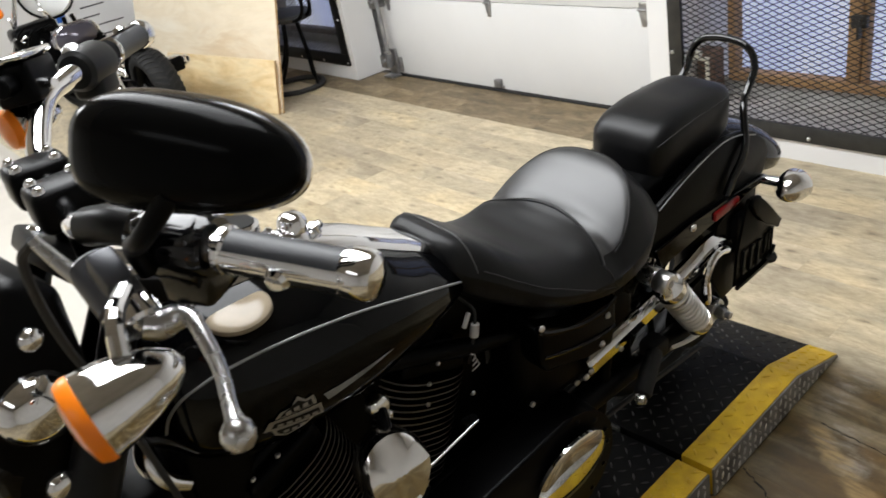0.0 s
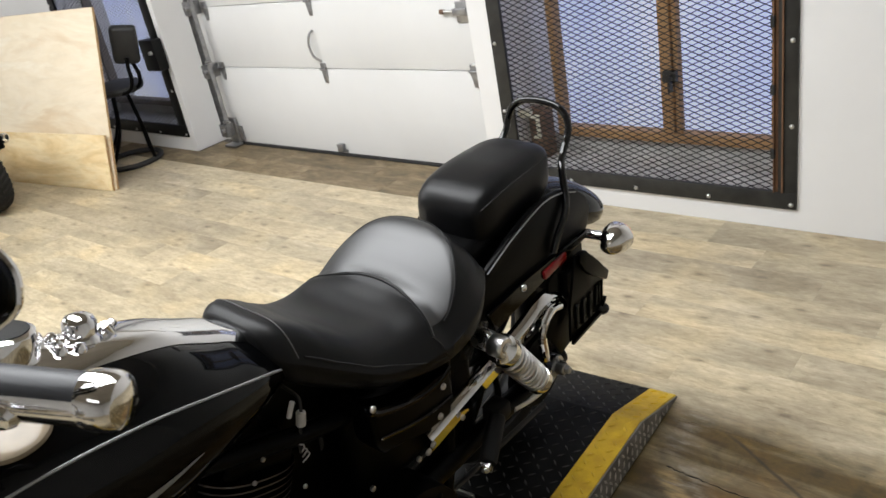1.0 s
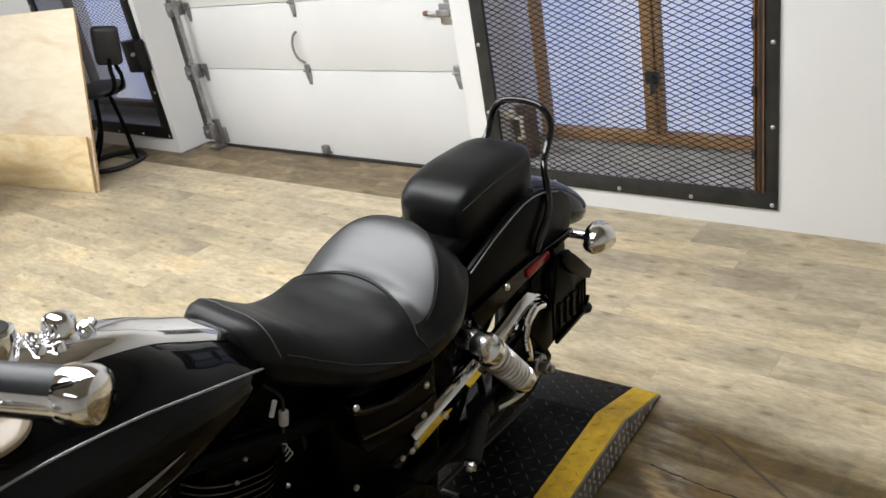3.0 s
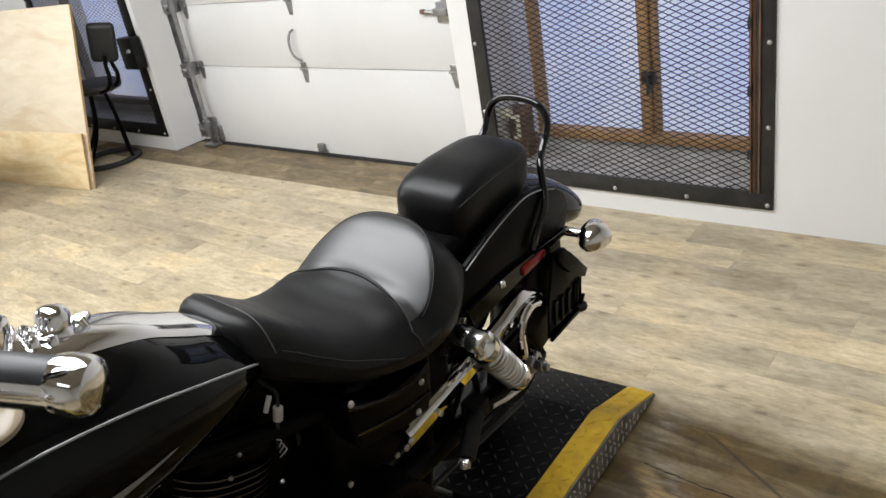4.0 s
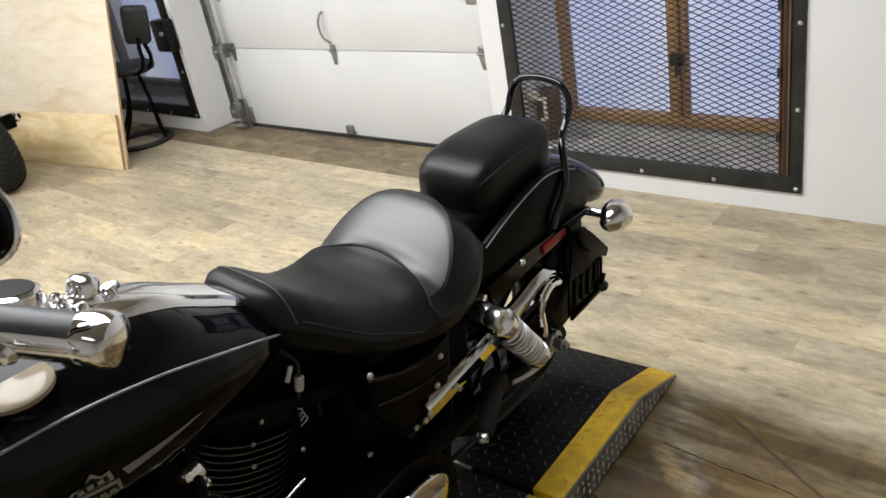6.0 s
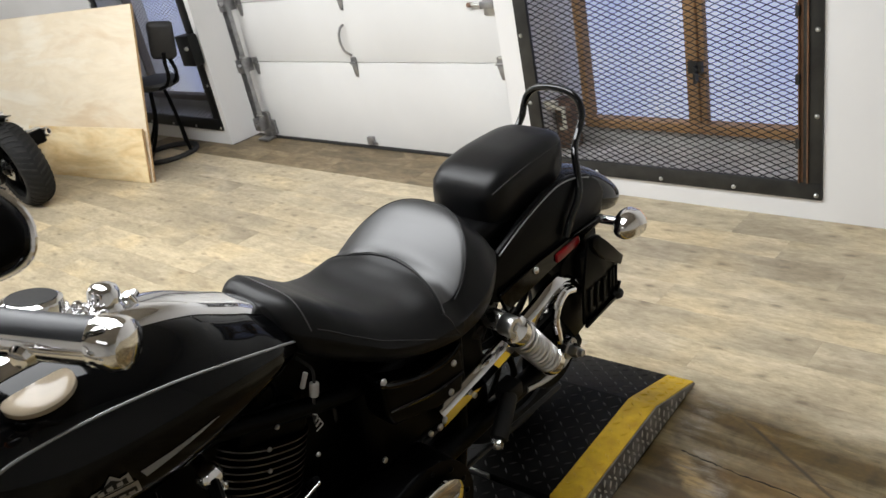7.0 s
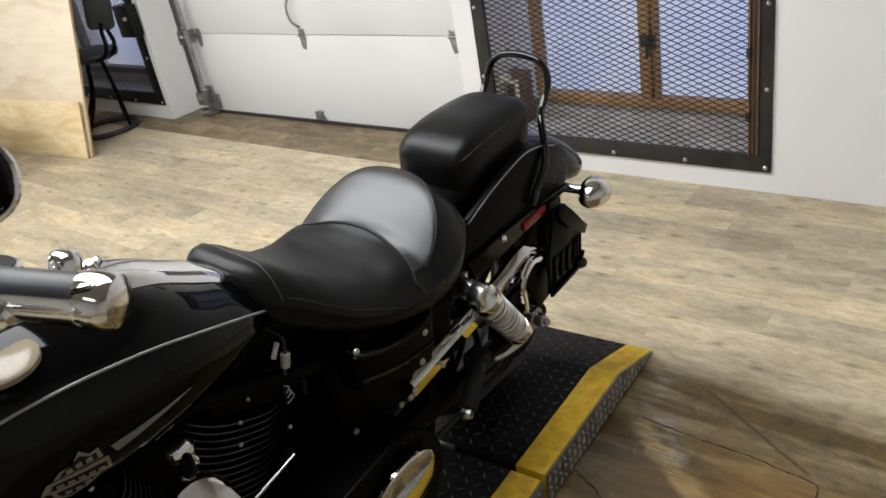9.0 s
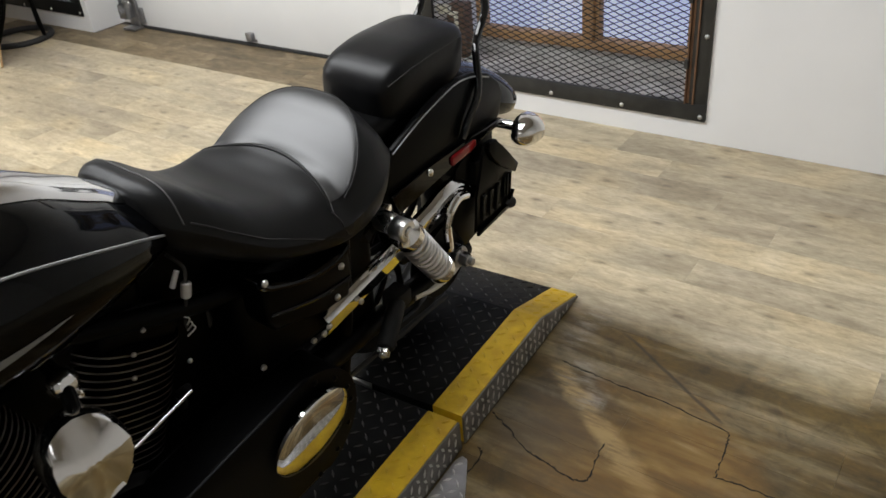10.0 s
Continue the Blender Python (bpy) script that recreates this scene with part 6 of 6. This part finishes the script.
    part("front_fender", st(turn(lathe([(0.35, -0.06), (0.362, -0.03), (0.366, 0), (0.362, 0.03), (0.35, 0.06), (0.345, 0.058), (0.36, 0), (0.345, -0.058), (0.35, -0.06)], (0, 0, 0), (0, 0, 1), 30, 35, 150), Matrix.Translation((0, -0.60, 0.31)) @ Matrix(((0, 0, 1, 0), (1, 0, 0, 0), (0, 1, 0, 0), (0, 0, 0, 1))))), M_PAINT, b)
    part("headlamp_nacelle", st(turn(prism([(-0.245, 1.09), (-0.30, 1.125), (-0.38, 1.05), (-0.40, 0.9), (-0.38, 0.76), (-0.29, 0.74), (-0.255, 0.9)], -0.098, 0.098, None, 0.02, 3), Matrix(((0, 0, 1, 0), (1, 0, 0, 0), (0, 1, 0, 0), (0, 0, 0, 1))))), M_SATIN, b, "black headlamp nacelle")
    part("lamp_pivot", st(lathe([(0, 0.03), (0.022, 0.027), (0.038, 0.016), (0.045, 0.0), (0.04, -0.01), (0, -0.01)], (0.1, -0.325, 0.97), (1, 0, 0.1), 28)), M_CHROME, b, "chrome headlamp pivot cover")
    part("lamp_bolt", st(domebolt((0.098, -0.30, 1.05), (1, 0, 0), 0.016, 0.014)), M_CHROME, b)
    part("lamp_bolt", st(domebolt((0.098, -0.34, 0.86), (1, 0, 0), 0.02, 0.016)), M_CHROME, b)
    # chrome under the tank's front
    part("fork_lock_trim", tube([(0.05, -0.205, 0.80), (0.07, -0.215, 0.775), (0.085, -0.205, 0.74), (0.09, -0.18, 0.715)], [0.012, 0.016, 0.014, 0.01], 12), M_CHROME, b)
    return b


MOTORCYCLE = build_motorcycle()


# a second motorcycle of the same make behind, standing on the floor
other = copy_thing(MOTORCYCLE, pose(-6.3, 1.40, 0.0, 0, 0, -90) @ pose(0, 0, 0, 0, 4, 0))
other["label"] = "second black cruiser motorcycle parked on the plank floor"
for ob in list(other.children):
    kept = ob.name.split(".")[0] in ("wheel", "swingarm", "crankcase", "cylinder", "exhaust", "primary_cover", "shock", "frame_cradle")
    if not kept and (max(v.co.z for v in ob.data.vertices) > 0.6 or ob.name.split(".")[0] in ("rear_fender", "fender_strut", "rear_turn_signal", "reflector", "plate_carrier")):
        for kid in list(ob.children_recursive):
            bpy.data.objects.remove(kid)
        bpy.data.objects.remove(ob)
for ob in other.children:
    if ob.name.split(".")[0] == "wheel" and ob.location.y > 0.5:
        ob.scale = (1.4, 1, 1)


def tyre_block(phi, side):
    """One slanted tread bar wrapped over the tyre's shoulder."""
    rings = []
    for i in range(6):
        a = side * radians(4 + 64 * i / 5)
        p = phi + radians(2.0 + 9.0 * i / 5)
        ring = []
        for dp, h in ((-1.7, -0.003), (1.7, -0.003), (1.5, 0.005), (-1.5, 0.005)):
            r = 0.287 - 0.0618 + (0.0618 + h) * math.cos(a)
            q = p + radians(dp)
            ring.append((-0.07 + (0.091 + h) * math.sin(a), 1.045 + r * math.cos(q), 0.287 + r * math.sin(q)))
        rings.append(ring)
    return loft(rings)


bars = [tyre_block(radians(360 * i / 40 + (4.5 if side > 0 else 0)), side) for i in range(40) for side in (-1, 1)]
part("tread", join(*bars), M_TYREDUST, other, "dusty chevron tyre tread")["kind"] = "stuff"
part("tail_bracket", join(tube([(0.0, 0.86, 0.66), (-0.02, 1.05, 0.64), (-0.09, 1.1, 0.52), (-0.17, 1.12, 0.45)], 0.018, 10), box(-0.265, -0.165, 1.06, 1.16, 0.375, 0.47, 0.012, 3)), M_SATIN, other, "short black tail bracket")
part("hub_cover", lathe([(0, 0.03), (0.02, 0.029), (0.034, 0.02), (0.06, 0.012), (0.075, 0.0), (0.06, -0.01), (0, -0.01)], (0.012, 1.045, 0.287), (1, 0, 0), 28), M_ALU, other, "bright cast hub")
part("bracket_trim", box(-0.262, -0.168, 1.07, 1.15, 0.468, 0.479, 0.003), M_CHROME, other, "bright trim on the tail bracket")
part("tail_lamp", lathe([(0.018, 0.026), (0.026, 0.026), (0.032, 0.02), (0.034, -0.02), (0.018, -0.02), (0.016, 0.012), (0.018, 0.026)], (-0.285, 1.13, 0.43), (-0.55, 0.8, 0.1), 24), M_CHROME, other, "small round tail lamp ring")
part("tail_lens", lathe([(0, 0.012), (0.017, 0.01), (0.017, -0.01)], (-0.285, 1.13, 0.43), (-0.55, 0.8, 0.1), 20), M_RUBBERSEAL, other, "dark lens")

# its low tank, seat, chromed front end and engine fittings
otank = []
for k in range(15):
    u = -1 + 2 * k / 14
    f = max(0.05, 1 - abs(u) ** 3.2) ** 0.5
    ring = []
    for q in range(28):
        a = 2 * math.pi * q / 28
        ca, sa = math.cos(a), math.sin(a)
        ring.append((0.085 + 0.165 * f * math.copysign(abs(ca) ** 0.75, ca), 0.16 + 0.21 * u, 0.655 + (0.115 if sa > 0 else 0.07) * f * math.copysign(abs(sa) ** 0.8, sa) + 0.02 * u))
    otank.append(ring)
ot = part("tank", loft(otank), M_VIOLET_REFLECTION, other, "shiny black tank, violet reflection painted in, with a bright edge", angle=60)
part("tank_trim", tube([otank[10][q] for q in range(-2, 17)], 0.007, 8, 2), M_CHROME, ot, "bright tank edge")
part("seat", turn(lathe([(0, 0.06), (0.1, 0.055), (0.15, 0.035), (0.165, 0.0), (0.15, -0.03), (0, -0.03)], (0, 0, 0), (0, 0, 1), 32), Matrix.Translation((0.02, 0.6, 0.52)) @ Matrix.Diagonal((0.85, 1.35, 1, 1))), M_LEATHER, other, "low black seat")
part("rear_mudguard", turn(lathe([(0.31, -0.09), (0.322, -0.05), (0.326, 0), (0.322, 0.05), (0.31, 0.09), (0.305, 0.088), (0.318, 0), (0.305, -0.088), (0.31, -0.09)], (0, 0, 0), (0, 0, 1), 24, 88, 165), Matrix.Translation((-0.07, 1.045, 0.287)) @ Matrix(((0, 0, 1, 0), (1, 0, 0, 0), (0, 1, 0, 0), (0, 0, 0, 1)))), M_SATIN, other, "short black mudguard")
part("headlamp_shell", lathe([(0, -0.02), (0.13, -0.015), (0.2, 0.0), (0.215, 0.012), (0.2, 0.02), (0.19, 0.012), (0.1, 0.004), (0, 0.0)], (-0.07, -0.8, 0.93), (0.1, 1, 0.25), 40), M_STEEL, other, "pale round shell in a dark ring")
part("shell_ring", tube([(-0.07 + 0.215 * math.cos(radians(a)), -0.79 - 0.055 * math.sin(radians(a)), 0.93 + 0.21 * math.sin(radians(a))) for a in range(0, 360, 15)], 0.012, 8, 2, True), M_SATIN, other, "dark ring")
part("fork_tube", rod((0.43, -0.6, 0.5), (0.17, -0.6, 1.03), 0.019, 16), M_CHROME, other, "chrome fork tube")
part("signal_lens", lathe([(0, 0.02), (0.03, 0.015), (0.042, 0.0), (0.03, -0.02), (0, -0.02)], (0.36, -0.62, 0.9), (0.2, 1, 0), 20), M_ORANGE, other, "amber signal lens")
random.seed(12)
for k in range(22):
    p = Vector((random.uniform(0.04, 0.36), random.uniform(-0.62, -0.35), random.uniform(0.56, 0.78)))
    d = Vector((random.uniform(-1, 1), random.uniform(-0.5, 0.5), random.uniform(-1, 1))).normalized()
    if k % 3 == 2:
        part("engine_nut", domebolt(p, (0.2, 1, 0.3), random.uniform(0.012, 0.022), 0.016), M_CHROME, other)
    else:
        e = p + d * random.uniform(0.07, 0.18)
        part("engine_pipe", tube([p, (p + e) / 2 + Vector((0, 0.03, 0.02)), e], random.uniform(0.006, 0.013), 8, 4), M_CHROME if k % 2 else M_SATIN, other)
part("engine_block", join(box(0.0, 0.36, -0.72, -0.5, 0.34, 0.76, 0.04, 3), box(0.04, 0.3, -0.5, -0.3, 0.2, 0.6, 0.03, 3)), M_SATIN, other, "black engine block")

# ---- floor planks ----
ROW, LONG = 0.15, 1.22
JOINTS = {1.60: -0.65, 1.75: -0.345, 1.90: -0.91, 2.05: -0.185, 2.20: -0.41, 1.15: 0.21}
plank_meshes = {}


def plank_mesh(length, width, mat):
    key = (round(length, 3), round(width, 3), mat.name)
    if key not in plank_meshes:
        bm = box(-length / 2 + 0.0001, length / 2 - 0.0001, -width / 2 + 0.0001, width / 2 - 0.0001, -0.006, 0.0)
        top = [e for e in bm.edges if all(v.co.z > -0.001 for v in e.verts)]
        bmesh.ops.bevel(bm, geom=top, offset=0.0005, segments=1, affect="EDGES")
        me = bpy.data.meshes.new("plank")
        bm.to_mesh(me)
        bm.free()
        me.materials.append(mat)
        plank_meshes[key] = me
    return plank_meshes[key]


random.seed(11)
rest = []


def lay_row(y0, width, mat, joint, near):
    x = joint - LONG * math.ceil((joint - X0) / LONG)
    while x < X1:
        a, b = max(x, X0), min(x + LONG, X1)
        if b - a > 0.02:
            if near and a > -6.0 and b < 2.3:
                ob = new("plank", plank_mesh(b - a, width, mat))
                ob.parent = floor
                ob.location = ((a + b) / 2, y0 + width / 2, 0)
            else:
                rest.append((a, b, y0, y0 + width, mat))
        x += LONG


k = 0
y = 2.50
while y > Y0:
    y -= ROW
    yy = round(y, 2)
    j = JOINTS.get(yy, random.uniform(0, LONG))
    lay_row(yy, ROW, M_PLANK, j, yy > -0.6)
for i in range(5):
    ob = new("plank", plank_mesh(0.718, 0.2, M_PLANK2))
    ob.parent = floor
    ob.location = (-5.63 + 0.72 * (i + 0.5), 2.60, 0)
for a, b in ((X0, -7.6), (-7.6, -5.63), (-2.03, -0.9), (-0.9, 0.3), (0.3, 1.5), (1.5, X1)):
    ob = new("plank", plank_mesh(b - a, 0.2, M_PLANK))
    ob.parent = floor
    ob.location = ((a + b) / 2, 2.60, 0)
for i in range(3):
    a = -4.70 + i * 0.87
    ob = new("plank", plank_mesh(0.868, 0.2, M_PLANK2))
    ob.parent = floor
    ob.location = (a + 0.434, 2.80, 0)
for mat in (M_PLANK,):
    verts, faces = [], []
    for a, b, c, d, m in rest:
        if m is not mat:
            continue
        n = len(verts)
        verts += [(a + 0.0001, c + 0.0001, 0), (b - 0.0001, c + 0.0001, 0), (b - 0.0001, d - 0.0001, 0), (a + 0.0001, d - 0.0001, 0), (a, c, -0.005), (b, c, -0.005), (b, d, -0.005), (a, d, -0.005)]
        faces += [(n, n + 1, n + 2, n + 3), (n + 4, n + 5, n + 1, n), (n + 5, n + 6, n + 2, n + 1), (n + 6, n + 7, n + 3, n + 2), (n + 7, n + 4, n, n + 3)]
    me = bpy.data.meshes.new("far_planks")
    me.from_pydata(verts, [], faces)
    me.materials.append(mat)
    ob = new("far_planks", me)
    ob.parent = floor
    ob["kind"] = "stuff"


# open cracks and lifted joints in the worn corner
def crack(pts, w):
    path = spline([(x, y, 0.0) for x, y in pts], 9)
    rnd = random.Random(len(pts))
    bm = bmesh.new()
    prev = None
    for i, q in enumerate(path):
        d = (path[min(i + 1, len(path) - 1)] - path[max(i - 1, 0)]).normalized()
        n = Vector((-d.y, d.x, 0)) * w * rnd.uniform(0.4, 2.2) * (0.35 if i in (0, len(path) - 1) else 1)
        o = Vector((rnd.uniform(-1, 1), rnd.uniform(-1, 1), 0)) * 0.003
        cur = [bm.verts.new(q + n + o + Vector((0, 0, 0.0012))), bm.verts.new(q - n + o + Vector((0, 0, 0.0012))), bm.verts.new(q - n + o - Vector((0, 0, 0.002))), bm.verts.new(q + n + o - Vector((0, 0, 0.002)))]
        if prev:
            for a in range(4):
                bm.faces.new((prev[a], prev[(a + 1) % 4], cur[(a + 1) % 4], cur[a]))
        prev = cur
    return part("crack", bm, M_CRACK, floor, "dark open joint in the worn floor")


crack([(-0.555, 0.995), (-0.50, 0.975), (-0.43, 0.935), (-0.35, 0.915), (-0.28, 0.904)], 0.0012)
crack([(-0.28, 0.904), (-0.253, 0.92), (-0.262, 0.98), (-0.27, 1.039)], 0.0011)
crack([(-0.491, 1.254), (-0.42, 1.25), (-0.347, 1.244), (-0.192, 1.237), (-0.032, 1.218)], 0.0009)
crack([(-0.032, 1.218), (-0.022, 1.17), (-0.018, 1.11), (-0.015, 1.069)], 0.0009)
crack([(-0.015, 1.069), (0.063, 1.075), (0.25, 1.07), (0.5, 1.06)], 0.0009)
crack([(-0.52, 0.88), (-0.50, 0.86), (-0.50, 0.80), (-0.51, 0.76)], 0.0010)
